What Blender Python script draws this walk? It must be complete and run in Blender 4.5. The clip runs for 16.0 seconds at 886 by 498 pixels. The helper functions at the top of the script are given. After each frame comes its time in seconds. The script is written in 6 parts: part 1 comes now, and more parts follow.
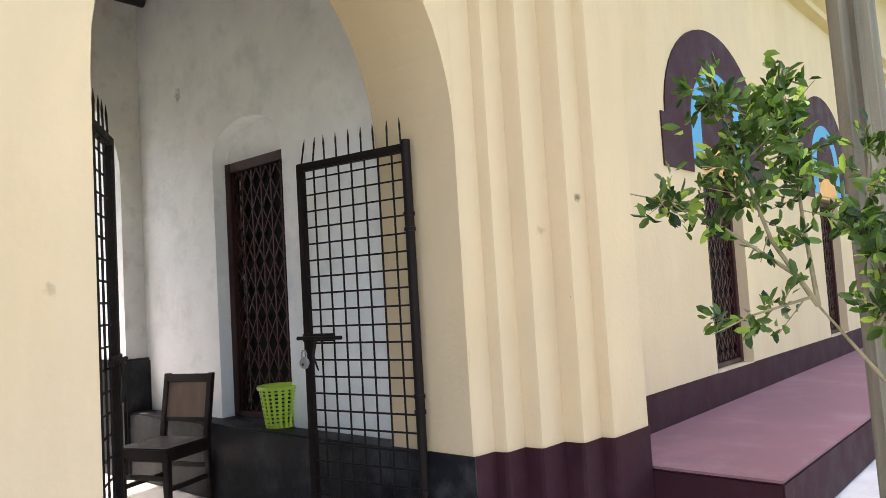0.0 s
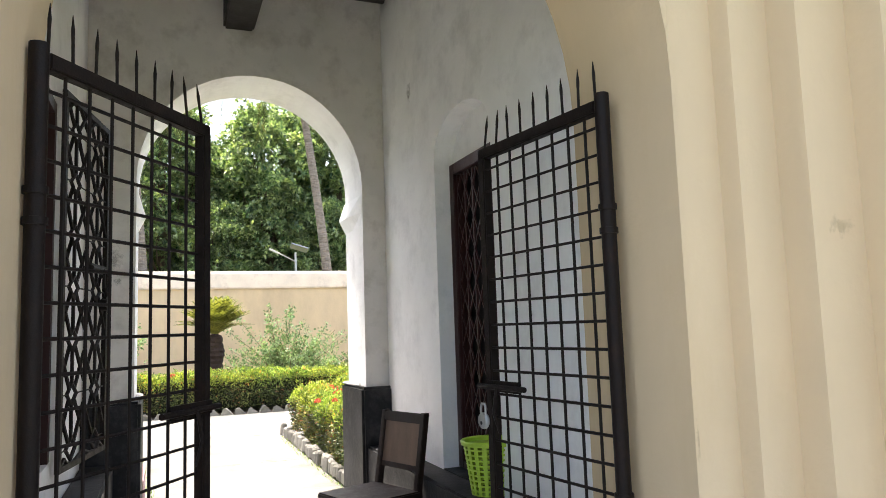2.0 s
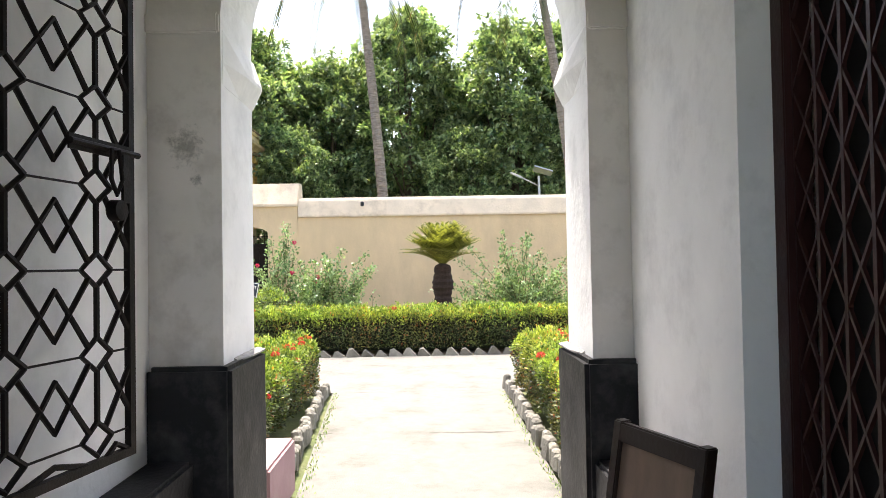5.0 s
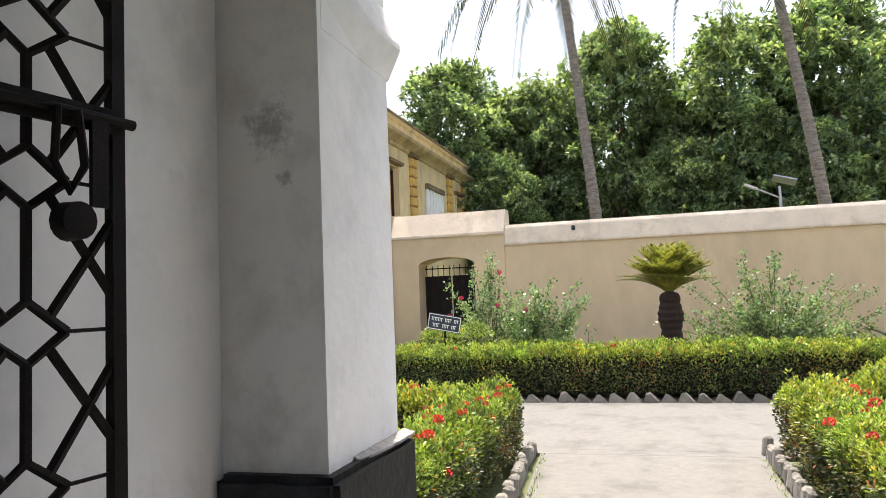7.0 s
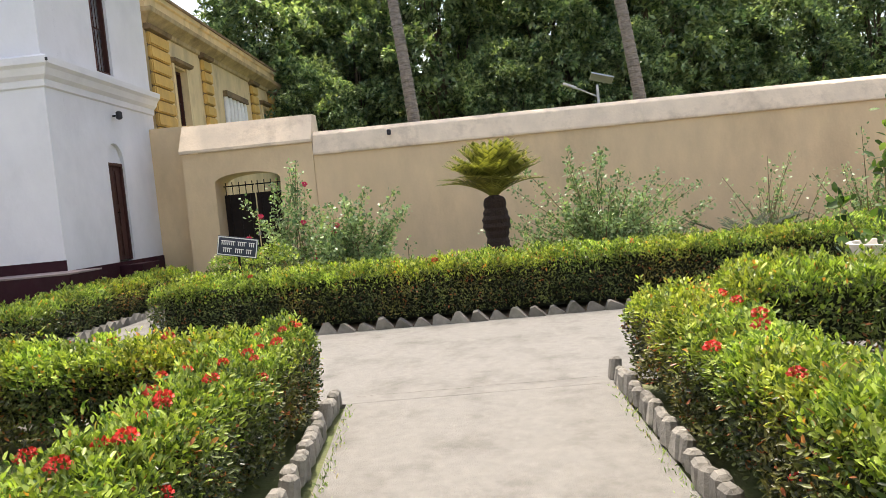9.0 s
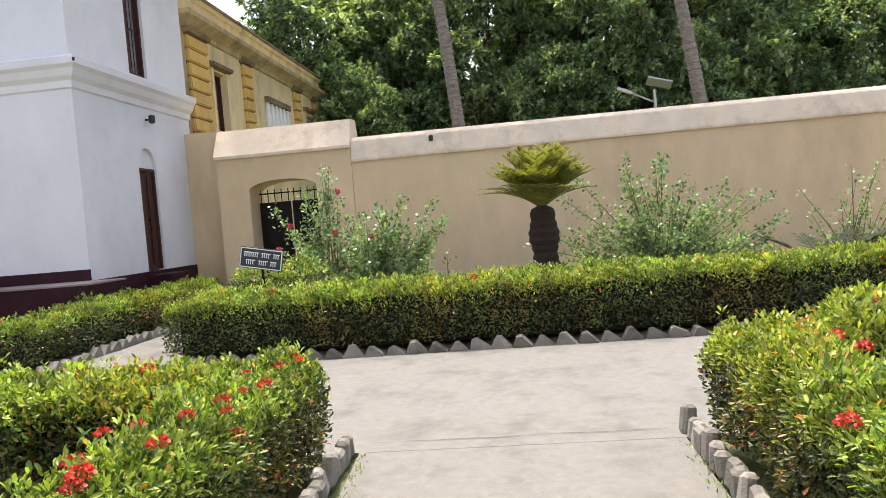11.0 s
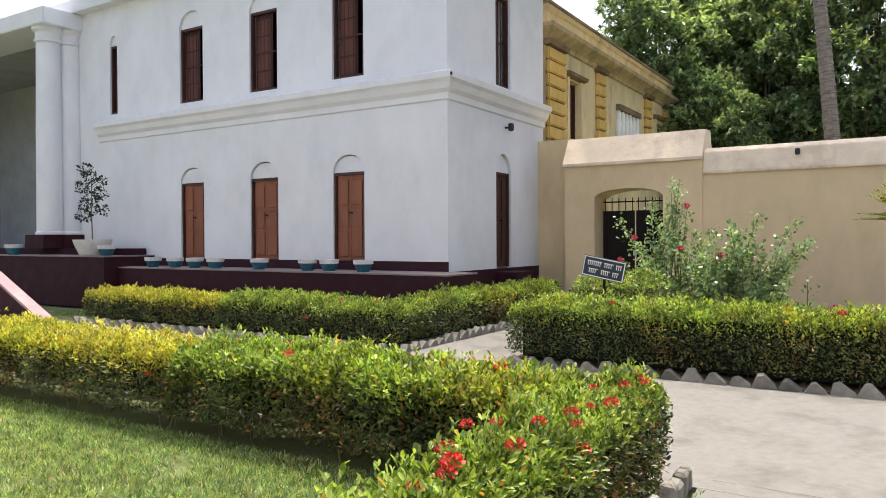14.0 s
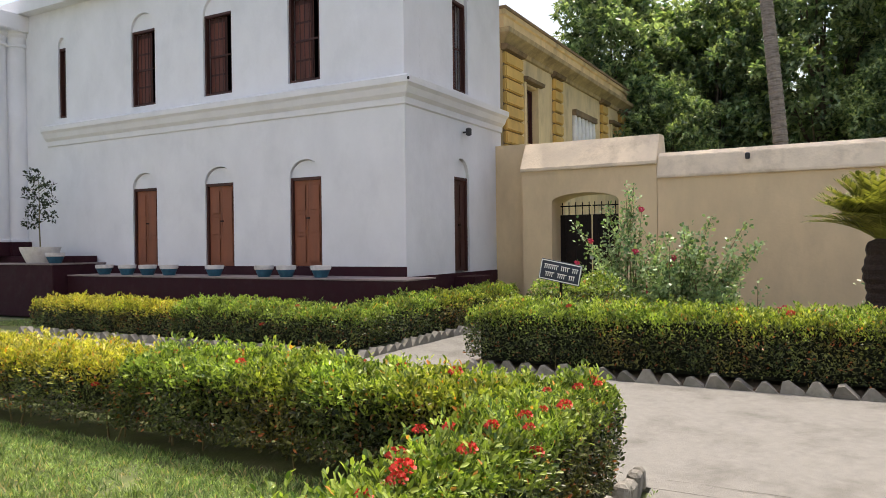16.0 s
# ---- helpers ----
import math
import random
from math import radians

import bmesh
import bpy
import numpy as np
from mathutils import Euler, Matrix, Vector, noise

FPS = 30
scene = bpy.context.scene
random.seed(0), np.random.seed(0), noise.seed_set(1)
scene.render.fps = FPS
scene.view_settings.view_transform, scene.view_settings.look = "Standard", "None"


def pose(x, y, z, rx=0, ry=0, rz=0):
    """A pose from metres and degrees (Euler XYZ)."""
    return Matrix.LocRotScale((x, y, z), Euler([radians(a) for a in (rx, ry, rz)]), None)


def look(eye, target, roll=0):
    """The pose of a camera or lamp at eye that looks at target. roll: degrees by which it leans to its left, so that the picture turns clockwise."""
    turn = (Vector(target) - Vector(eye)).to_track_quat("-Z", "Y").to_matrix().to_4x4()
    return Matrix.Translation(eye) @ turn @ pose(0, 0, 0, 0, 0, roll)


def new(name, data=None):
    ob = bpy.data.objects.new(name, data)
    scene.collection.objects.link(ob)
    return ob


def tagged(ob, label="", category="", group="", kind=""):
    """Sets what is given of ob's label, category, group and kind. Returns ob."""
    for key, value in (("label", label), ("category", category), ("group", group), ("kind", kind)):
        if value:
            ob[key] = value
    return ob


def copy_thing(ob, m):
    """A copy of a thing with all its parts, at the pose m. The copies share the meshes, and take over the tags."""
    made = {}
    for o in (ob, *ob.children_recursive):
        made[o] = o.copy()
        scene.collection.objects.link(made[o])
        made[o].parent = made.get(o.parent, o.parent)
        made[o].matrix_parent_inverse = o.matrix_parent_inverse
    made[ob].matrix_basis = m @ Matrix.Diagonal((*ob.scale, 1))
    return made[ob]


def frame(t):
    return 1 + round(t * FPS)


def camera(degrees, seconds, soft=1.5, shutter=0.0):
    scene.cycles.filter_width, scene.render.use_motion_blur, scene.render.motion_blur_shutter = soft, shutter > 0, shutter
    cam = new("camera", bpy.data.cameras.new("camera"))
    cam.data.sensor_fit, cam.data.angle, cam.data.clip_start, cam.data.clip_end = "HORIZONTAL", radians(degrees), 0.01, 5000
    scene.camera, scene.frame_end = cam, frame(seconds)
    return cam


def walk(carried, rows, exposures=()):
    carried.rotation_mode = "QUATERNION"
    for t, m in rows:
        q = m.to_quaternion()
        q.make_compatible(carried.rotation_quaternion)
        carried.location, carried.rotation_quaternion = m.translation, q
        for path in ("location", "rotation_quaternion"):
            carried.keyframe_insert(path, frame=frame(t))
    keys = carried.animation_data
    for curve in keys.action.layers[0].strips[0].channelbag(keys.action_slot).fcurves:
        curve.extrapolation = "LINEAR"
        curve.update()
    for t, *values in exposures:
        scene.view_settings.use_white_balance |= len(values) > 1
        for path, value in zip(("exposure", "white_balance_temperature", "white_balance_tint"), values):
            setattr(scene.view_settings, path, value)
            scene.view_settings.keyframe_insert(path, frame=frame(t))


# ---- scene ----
cam = camera(62.5, 16.0, soft=0.55)
PATH = [
    (0, (0.276, 0.519, 1.336), (-1.042, 2.018, 1.458), -3.4),
    (0.5, (0.159, 0.899, 1.334), (-1.279, 2.278, 1.511), -2.9),
    (1, (0.12, 1.265, 1.331), (-1.517, 2.392, 1.55), -3.3),
    (1.5, (-0.02, 1.584, 1.357), (-1.875, 2.301, 1.572), -2.9),
    (2, (-0.285, 1.86, 1.378), (-2.141, 2.574, 1.591), -1.9),
    (2.5, (-0.559, 2.117, 1.399), (-2.512, 2.483, 1.629), -1.6),
    (3, (-0.845, 2.283, 1.361), (-2.835, 2.463, 1.436), -0.9),
    (3.2, (-1.001, 2.335, 1.371), (-2.992, 2.525, 1.399), -0.8),
    (5.3, (-2.68, 2.612, 1.375), (-4.679, 2.593, 1.43), -0.9),
    (5.5, (-2.802, 2.633, 1.386), (-4.8, 2.568, 1.451), -0.8),
    (6, (-3.17, 2.603, 1.399), (-5.158, 2.426, 1.513), -0.2),
    (6.5, (-3.467, 2.533, 1.383), (-5.444, 2.274, 1.533), -1.0),
    (7, (-3.845, 2.523, 1.406), (-5.766, 1.984, 1.543), -2.2),
    (7.5, (-4.177, 2.472, 1.376), (-6.13, 2.05, 1.486), -3.1),
    (8, (-4.615, 2.49, 1.334), (-6.61, 2.346, 1.379), -4.8),
    (8.5, (-5.039, 2.519, 1.31), (-7.032, 2.394, 1.203), -5.8),
    (8.7, (-5.212, 2.513, 1.318), (-7.206, 2.413, 1.192), -5.6),
    (10.8, (-6.297, 2.555, 1.32), (-8.292, 2.412, 1.281), -4.9),
    (11, (-6.324, 2.552, 1.314), (-8.31, 2.33, 1.236), -4.8),
    (11.5, (-6.304, 2.52, 1.361), (-8.209, 1.931, 1.208), -4.4),
    (12, (-6.208, 2.527, 1.411), (-8.061, 1.783, 1.315), -3.2),
    (12.5, (-6.193, 2.5, 1.419), (-7.963, 1.573, 1.327), -2.7),
    (13, (-6.242, 2.481, 1.432), (-7.952, 1.444, 1.414), -1.5),
    (13.5, (-6.269, 2.482, 1.393), (-7.973, 1.437, 1.411), -0.5),
    (14, (-6.257, 2.458, 1.394), (-7.952, 1.396, 1.369), -0.3),
    (14.5, (-6.252, 2.458, 1.393), (-7.935, 1.379, 1.339), -0.6),
    (15, (-6.258, 2.472, 1.395), (-7.964, 1.429, 1.357), -0.8),
    (15.5, (-6.289, 2.473, 1.389), (-8.024, 1.477, 1.371), -0.8),
    (16, (-6.296, 2.478, 1.387), (-8.046, 1.509, 1.375), -0.7),
]
walk(cam, [(t, look(eye, target, roll)) for t, eye, target, roll in PATH],
     [(0, 2.25, 6950, 16), (0.5, 2.12, 6850, 15), (1.5, 2.08, 6800, 13), (2.0, 2.06, 6750, 13), (2.5, 2.13, 6700, 13), (3.2, 2.08, 6600, 12), (5.3, 1.76, 6700, 13), (5.5, 1.7, 6700, 13), (6.0, 1.36, 6700, 13),
      (6.5, 1.32, 6700, 13), (7.0, 1.34, 6700, 14), (7.5, 1.14, 6750, 14), (8.5, 1.10, 6900, 14), (10.8, 1.18, 6750, 15), (11, 1.18, 6700, 15), (11.7, 1.18, 6600, 13), (12.4, 1.16, 6700, 14), (13, 0.88, 6800, 15), (13.7, 0.99, 6800, 14), (14.5, 1.13, 6800, 13), (15, 0.90, 6900, 14), (16, 0.84, 6950, 15)])

# ---- light ----
world = bpy.data.worlds.new("world")
scene.world = world
world.use_nodes = True
SUN_EL, SUN_DIR = radians(71), Vector((-0.97, -0.24, 0)).normalized()
sky = world.node_tree.nodes.new("ShaderNodeTexSky")
sky.sky_type = 'NISHITA'
sky.sun_disc = False
sky.sun_elevation = SUN_EL
sky.sun_rotation = math.atan2(SUN_DIR.x, SUN_DIR.y)
sky.air_density, sky.dust_density, sky.ozone_density = 1.3, 5.0, 0.9
backg = world.node_tree.nodes["Background"]
backg.inputs["Strength"].default_value = 0.15
world.node_tree.links.new(sky.outputs[0], backg.inputs["Color"])
sun = new("sun", bpy.data.lights.new("sun", 'SUN'))
sun.data.energy, sun.data.angle, sun.data.color = 2.7, radians(0.6), (1.0, 0.95, 0.86)
to_sun = Vector((SUN_DIR.x * math.cos(SUN_EL), SUN_DIR.y * math.cos(SUN_EL), math.sin(SUN_EL)))
sun.matrix_world = Matrix.Translation((-10, 0, 30)) @ to_sun.to_track_quat("Z", "Y").to_matrix().to_4x4()


# ---- mesh tools ----
class G:
    """A growing list of vertices and faces."""

    def __init__(self):
        self.v, self.f = [], []

    def add(self, vs, fs):
        n = len(self.v)
        self.v += [tuple(p) for p in vs]
        self.f += [tuple(i + n for i in f) for f in fs]
        return self

    def box(self, x0, x1, y0, y1, z0, z1):
        vs = [(x, y, z) for z in (z0, z1) for y in (y0, y1) for x in (x0, x1)]
        return self.add(vs, [(0, 2, 3, 1), (4, 5, 7, 6), (0, 1, 5, 4), (2, 6, 7, 3), (0, 4, 6, 2), (1, 3, 7, 5)])

    def prism(self, poly, axis, a0, a1):
        """poly: corners in the plane across the axis: x -> (y, z), y -> (x, z), z -> (x, y)."""
        def at(p, a):
            return {"x": (a, p[0], p[1]), "y": (p[0], a, p[1]), "z": (p[0], p[1], a)}[axis]
        n = len(poly)
        vs = [at(p, a0) for p in poly] + [at(p, a1) for p in poly]
        fs = [tuple(range(n - 1, -1, -1)), tuple(range(n, 2 * n))]
        fs += [(i, (i + 1) % n, n + (i + 1) % n, n + i) for i in range(n)]
        return self.add(vs, fs)

    def pipe(self, pts, radii, n=8, caps=True):
        pts = [Vector(p) for p in pts]
        if not hasattr(radii, "__len__"):
            radii = [radii] * len(pts)
        vs, fs = [], []
        side = None
        for i, p in enumerate(pts):
            d = (pts[min(i + 1, len(pts) - 1)] - pts[max(i - 1, 0)]).normalized()
            if side is None:
                side = d.orthogonal().normalized()
            side = (side - d * side.dot(d)).normalized()
            up = d.cross(side)
            for k in range(n):
                a = 2 * math.pi * k / n
                vs.append(p + (side * math.cos(a) + up * math.sin(a)) * radii[i])
        for i in range(len(pts) - 1):
            for k in range(n):
                k2 = (k + 1) % n
                fs.append((i * n + k, i * n + k2, (i + 1) * n + k2, (i + 1) * n + k))
        if caps:
            fs.append(tuple(range(n - 1, -1, -1)))
            fs.append(tuple(range((len(pts) - 1) * n, len(pts) * n)))
        return self.add(vs, fs)

    def lathe(self, profile, n=24, at=(0, 0, 0)):
        """profile: (radius, z) from the outside bottom round to the inside."""
        vs, fs = [], []
        for r, z in profile:
            for k in range(n):
                a = 2 * math.pi * k / n
                vs.append((at[0] + r * math.cos(a), at[1] + r * math.sin(a), at[2] + z))
        for i in range(len(profile) - 1):
            for k in range(n):
                k2 = (k + 1) % n
                fs.append((i * n + k, i * n + k2, (i + 1) * n + k2, (i + 1) * n + k))
        fs.append(tuple(range(n - 1, -1, -1)))
        fs.append(tuple(range((len(profile) - 1) * n, len(profile) * n)))
        return self.add(vs, fs)

    def shift(self, x, y, z):
        self.v = [(a + x, b + y, c + z) for a, b, c in self.v]
        return self


def mesh_of(name, g, mat, bevel=0.0, smooth=False, recalc=True):
    me = bpy.data.meshes.new(name)
    me.from_pydata(g.v, [], g.f)
    if recalc or bevel:
        bm = bmesh.new()
        bm.from_mesh(me)
        if recalc:
            bmesh.ops.recalc_face_normals(bm, faces=bm.faces)
        if bevel:
            es = [e for e in bm.edges if len(e.link_faces) == 2 and e.calc_face_angle(0) > 0.6]
            bmesh.ops.bevel(bm, geom=es, offset=bevel, segments=2, affect='EDGES', clamp_overlap=True)
        bm.to_mesh(me)
        bm.free()
    me.materials.append(mat)
    if smooth:
        me.polygons.foreach_set("use_smooth", [True] * len(me.polygons))
        if smooth != "all":
            me.set_sharp_from_angle(angle=radians(40))
    return me


def part(name, g, mat, parent, label="", bevel=0.0, smooth=False, recalc=True, at=None):
    """One mesh object under a thing or a part. g: a G, or a mesh that repeats share."""
    me = g if isinstance(g, bpy.types.Mesh) else mesh_of(name, g, mat, bevel, smooth, recalc)
    ob = new(name, me)
    ob.parent = parent
    if at is not None:
        ob.matrix_basis = at
    return tagged(ob, label)


def thing(name, m, label, category, group=""):
    ob = new(name)
    ob.empty_display_size = 0.2
    ob.matrix_world = m if isinstance(m, Matrix) else pose(*m)
    return tagged(ob, label, category, group)


def structure(name, g, mat, label="", category="", bevel=0.0, smooth=False):
    return tagged(new(name, mesh_of(name, g, mat, bevel, smooth)), label, category or "structure", kind="structure")


def arc(a0, a1, zs, rise, n=24):
    """Points of an arch from a1 over the crown to a0."""
    c, r = (a0 + a1) / 2, (a1 - a0) / 2
    return [(c + r * math.cos(math.pi * i / n), zs + rise * math.sin(math.pi * i / n)) for i in range(n + 1)]


def wall_geo(axis, p0, p1, a0, a1, z0, z1, openings=()):
    """A wall across an axis between p0 and p1, with arched openings (left, right, sill, spring, rise)."""
    g = G()
    at = a0
    for left, right, sill, spring, rise in sorted(openings):
        if left > at:
            g.prism([(at, z0), (left, z0), (left, z1), (at, z1)], axis, p0, p1)
        if sill > z0:
            g.prism([(left, z0), (right, z0), (right, sill), (left, sill)], axis, p0, p1)
        if rise > 0:
            g.prism([(left, z1), (left, spring)] + arc(left, right, spring, rise)[::-1][1:] + [(right, z1)], axis, p0, p1)
        else:
            g.prism([(left, z1), (left, spring), (right, spring), (right, z1)], axis, p0, p1)
        at = right
    if at < a1:
        g.prism([(at, z0), (a1, z0), (a1, z1), (at, z1)], axis, p0, p1)
    return g


# ---- materials ----
def material(name, base, rough=0.8, metal=0.0, spread=0.15, scale=6.0, bump=0.15, fine=60.0, stain=None, stain_amount=0.3,
             stain_scale=1.2, streak=1.0, per_object=0.0, dots=0.0, spec=0.4):
    m = bpy.data.materials.new(name)
    m.use_nodes = True
    nt = m.node_tree
    N, L = nt.nodes, nt.links
    b = N["Principled BSDF"]
    b.inputs["Roughness"].default_value = rough
    b.inputs["Metallic"].default_value = metal
    b.inputs["Specular IOR Level"].default_value = spec
    geo = N.new("ShaderNodeNewGeometry")
    mapped = N.new("ShaderNodeMapping")
    mapped.inputs["Scale"].default_value = (1, 1, streak)
    L.new(geo.outputs["Position"], mapped.inputs["Vector"])
    n1 = N.new("ShaderNodeTexNoise")
    n1.inputs["Scale"].default_value, n1.inputs["Detail"].default_value, n1.inputs["Roughness"].default_value = scale, 6, 0.6
    L.new(mapped.outputs[0], n1.inputs["Vector"])
    ramp = N.new("ShaderNodeMapRange")
    ramp.inputs["From Min"].default_value, ramp.inputs["From Max"].default_value = 0.3, 0.7
    ramp.inputs["To Min"].default_value, ramp.inputs["To Max"].default_value = 1 - spread, 1 + spread
    L.new(n1.outputs["Fac"], ramp.inputs["Value"])
    mul = N.new("ShaderNodeVectorMath")
    mul.operation = 'SCALE'
    mul.inputs[0].default_value = base[:3]
    L.new(ramp.outputs[0], mul.inputs["Scale"])
    colour = mul.outputs[0]
    if stain:
        n2 = N.new("ShaderNodeTexNoise")
        n2.inputs["Scale"].default_value, n2.inputs["Detail"].default_value, n2.inputs["Roughness"].default_value = stain_scale, 9, 0.68
        L.new(mapped.outputs[0], n2.inputs["Vector"])
        r2 = N.new("ShaderNodeMapRange")
        r2.inputs["From Min"].default_value, r2.inputs["From Max"].default_value = 0.5, 0.75
        r2.inputs["To Max"].default_value = stain_amount
        L.new(n2.outputs["Fac"], r2.inputs["Value"])
        mx = N.new("ShaderNodeMix")
        mx.data_type = 'RGBA'
        L.new(r2.outputs[0], mx.inputs["Factor"])
        L.new(colour, mx.inputs["A"])
        mx.inputs["B"].default_value = (*stain, 1)
        colour = mx.outputs["Result"]
    if dots:
        vo = N.new("ShaderNodeTexVoronoi")
        vo.inputs["Scale"].default_value = 2.6
        L.new(geo.outputs["Position"], vo.inputs["Vector"])
        lt = N.new("ShaderNodeMath")
        lt.operation = 'LESS_THAN'
        lt.inputs[1].default_value = 0.012
        L.new(vo.outputs["Distance"], lt.inputs[0])
        sc = N.new("ShaderNodeMath")
        sc.operation = 'MULTIPLY'
        sc.inputs[1].default_value = dots
        L.new(lt.outputs[0], sc.inputs[0])
        mx = N.new("ShaderNodeMix")
        mx.data_type = 'RGBA'
        L.new(sc.outputs[0], mx.inputs["Factor"])
        L.new(colour, mx.inputs["A"])
        mx.inputs["B"].default_value = (0.08, 0.06, 0.05, 1)
        colour = mx.outputs["Result"]
    if per_object:
        oi = N.new("ShaderNodeObjectInfo")
        r3 = N.new("ShaderNodeMapRange")
        r3.inputs["To Min"].default_value, r3.inputs["To Max"].default_value = 1 - per_object, 1 + per_object
        L.new(oi.outputs["Random"], r3.inputs["Value"])
        m3 = N.new("ShaderNodeVectorMath")
        m3.operation = 'SCALE'
        L.new(colour, m3.inputs[0])
        L.new(r3.outputs[0], m3.inputs["Scale"])
        colour = m3.outputs[0]
    L.new(colour, b.inputs["Base Color"])
    if bump:
        n3 = N.new("ShaderNodeTexNoise")
        n3.inputs["Scale"].default_value, n3.inputs["Detail"].default_value = fine, 5
        L.new(geo.outputs["Position"], n3.inputs["Vector"])
        ad = N.new("ShaderNodeMath")
        ad.operation = 'ADD'
        L.new(n3.outputs["Fac"], ad.inputs[0])
        L.new(n1.outputs["Fac"], ad.inputs[1])
        bp = N.new("ShaderNodeBump")
        bp.inputs["Strength"].default_value, bp.inputs["Distance"].default_value = bump, 0.02
        L.new(ad.outputs[0], bp.inputs["Height"])
        L.new(bp.outputs[0], b.inputs["Normal"])
        rr = N.new("ShaderNodeMapRange")
        rr.inputs["From Min"].default_value, rr.inputs["From Max"].default_value = 0.3, 0.7
        rr.inputs["To Min"].default_value, rr.inputs["To Max"].default_value = max(0.05, rough - 0.12), min(1, rough + 0.12)
        L.new(n1.outputs["Fac"], rr.inputs["Value"])
        L.new(rr.outputs[0], b.inputs["Roughness"])
    return m


def leaf_material(name, dark, light, odd=None, odd_amount=0.0, glow=0.35, rough=0.45, patch=None, vary=(0.7, 1.3), vary_scale=1.6):
    """Leaves that differ from one to the next and let some light through."""
    m = bpy.data.materials.new(name)
    m.use_nodes = True
    nt = m.node_tree
    N, L = nt.nodes, nt.links
    b = N["Principled BSDF"]
    b.inputs["Roughness"].default_value = rough
    b.inputs["Specular IOR Level"].default_value = 0.35
    geo = N.new("ShaderNodeNewGeometry")
    ramp = N.new("ShaderNodeValToRGB")
    ramp.color_ramp.elements[0].color, ramp.color_ramp.elements[1].color = (*dark, 1), (*light, 1)
    ramp.color_ramp.elements[1].position = 1.0 - odd_amount * 1.05 if odd else 1.0
    if odd:
        e = ramp.color_ramp.elements.new(min(0.999, 1.0 - odd_amount))
        e.color = (*odd, 1)
    L.new(geo.outputs["Random Per Island"], ramp.inputs["Fac"])
    n1 = N.new("ShaderNodeTexNoise")
    n1.inputs["Scale"].default_value, n1.inputs["Detail"].default_value = vary_scale, 3
    L.new(geo.outputs["Position"], n1.inputs["Vector"])
    mr = N.new("ShaderNodeMapRange")
    mr.inputs["From Min"].default_value, mr.inputs["From Max"].default_value = 0.3, 0.7
    mr.inputs["To Min"].default_value, mr.inputs["To Max"].default_value = vary
    L.new(n1.outputs["Fac"], mr.inputs["Value"])
    colour = ramp.outputs["Color"]
    if patch:
        n2 = N.new("ShaderNodeTexNoise")
        n2.inputs["Scale"].default_value, n2.inputs["Detail"].default_value = 1.1, 4
        L.new(geo.outputs["Position"], n2.inputs["Vector"])
        m2 = N.new("ShaderNodeMapRange")
        m2.inputs["From Min"].default_value, m2.inputs["From Max"].default_value = 0.48, 0.68
        m2.inputs["To Max"].default_value = 0.65
        L.new(n2.outputs["Fac"], m2.inputs["Value"])
        tint = N.new("ShaderNodeVectorMath")
        tint.operation = 'MULTIPLY'
        tint.inputs[1].default_value = patch
        L.new(colour, tint.inputs[0])
        mx = N.new("ShaderNodeMix")
        mx.data_type = 'RGBA'
        L.new(m2.outputs[0], mx.inputs["Factor"])
        L.new(colour, mx.inputs["A"])
        L.new(tint.outputs[0], mx.inputs["B"])
        colour = mx.outputs["Result"]
    sc = N.new("ShaderNodeVectorMath")
    sc.operation = 'SCALE'
    L.new(colour, sc.inputs[0])
    L.new(mr.outputs[0], sc.inputs["Scale"])
    L.new(sc.outputs[0], b.inputs["Base Color"])
    tr = N.new("ShaderNodeBsdfTranslucent")
    hs = N.new("ShaderNodeVectorMath")
    hs.operation = 'MULTIPLY'
    hs.inputs[1].default_value = (1.2, 1.3, 0.5)
    L.new(sc.outputs[0], hs.inputs[0])
    L.new(hs.outputs[0], tr.inputs["Color"])
    mix = N.new("ShaderNodeMixShader")
    mix.inputs["Fac"].default_value = glow
    L.new(b.outputs[0], mix.inputs[1])
    L.new(tr.outputs[0], mix.inputs[2])
    L.new(mix.outputs[0], N["Material Output"].inputs["Surface"])
    return m


M_CREAM = material("cream_plaster", (0.59, 0.46, 0.295), 0.85, spread=0.07, scale=2.2, bump=0.12, fine=35, stain=(0.50, 0.36, 0.19), stain_amount=0.55, stain_scale=1.5, streak=0.35, dots=0.6)
M_MAROON = material("maroon_paint", (0.034, 0.008, 0.013), 0.7, spread=0.2, scale=5, bump=0.12, stain=(0.065, 0.03, 0.033), stain_amount=0.45, stain_scale=3, spec=0.2)
M_BLACKPAINT = material("black_paint", (0.009, 0.009, 0.011), 0.6, spread=0.3, scale=7, bump=0.18, fine=40, stain=(0.10, 0.10, 0.10), stain_amount=0.55, stain_scale=3.5, spec=0.25)
M_WHITEWASH = material("whitewash_grey", (0.86, 0.86, 0.855), 0.9, spread=0.06, scale=2.5, bump=0.18, fine=25, stain=(0.50, 0.50, 0.50), stain_amount=0.5, stain_scale=3.4)
# Soiled limewash; its darker base also holds the shade of the vestibule side.
M_PILLAR = material("shaded_soiled_whitewash", (0.73, 0.695, 0.66), 0.9, spread=0.09, scale=2.6, bump=0.10, fine=25, stain=(0.31, 0.265, 0.23), stain_amount=0.65, stain_scale=3.0)
M_CAP = material("rubbed_whitewash", (0.30, 0.295, 0.29), 0.9, spread=0.2, scale=14, bump=0.3, fine=50, stain=(0.08, 0.08, 0.08), stain_amount=0.8, stain_scale=9)
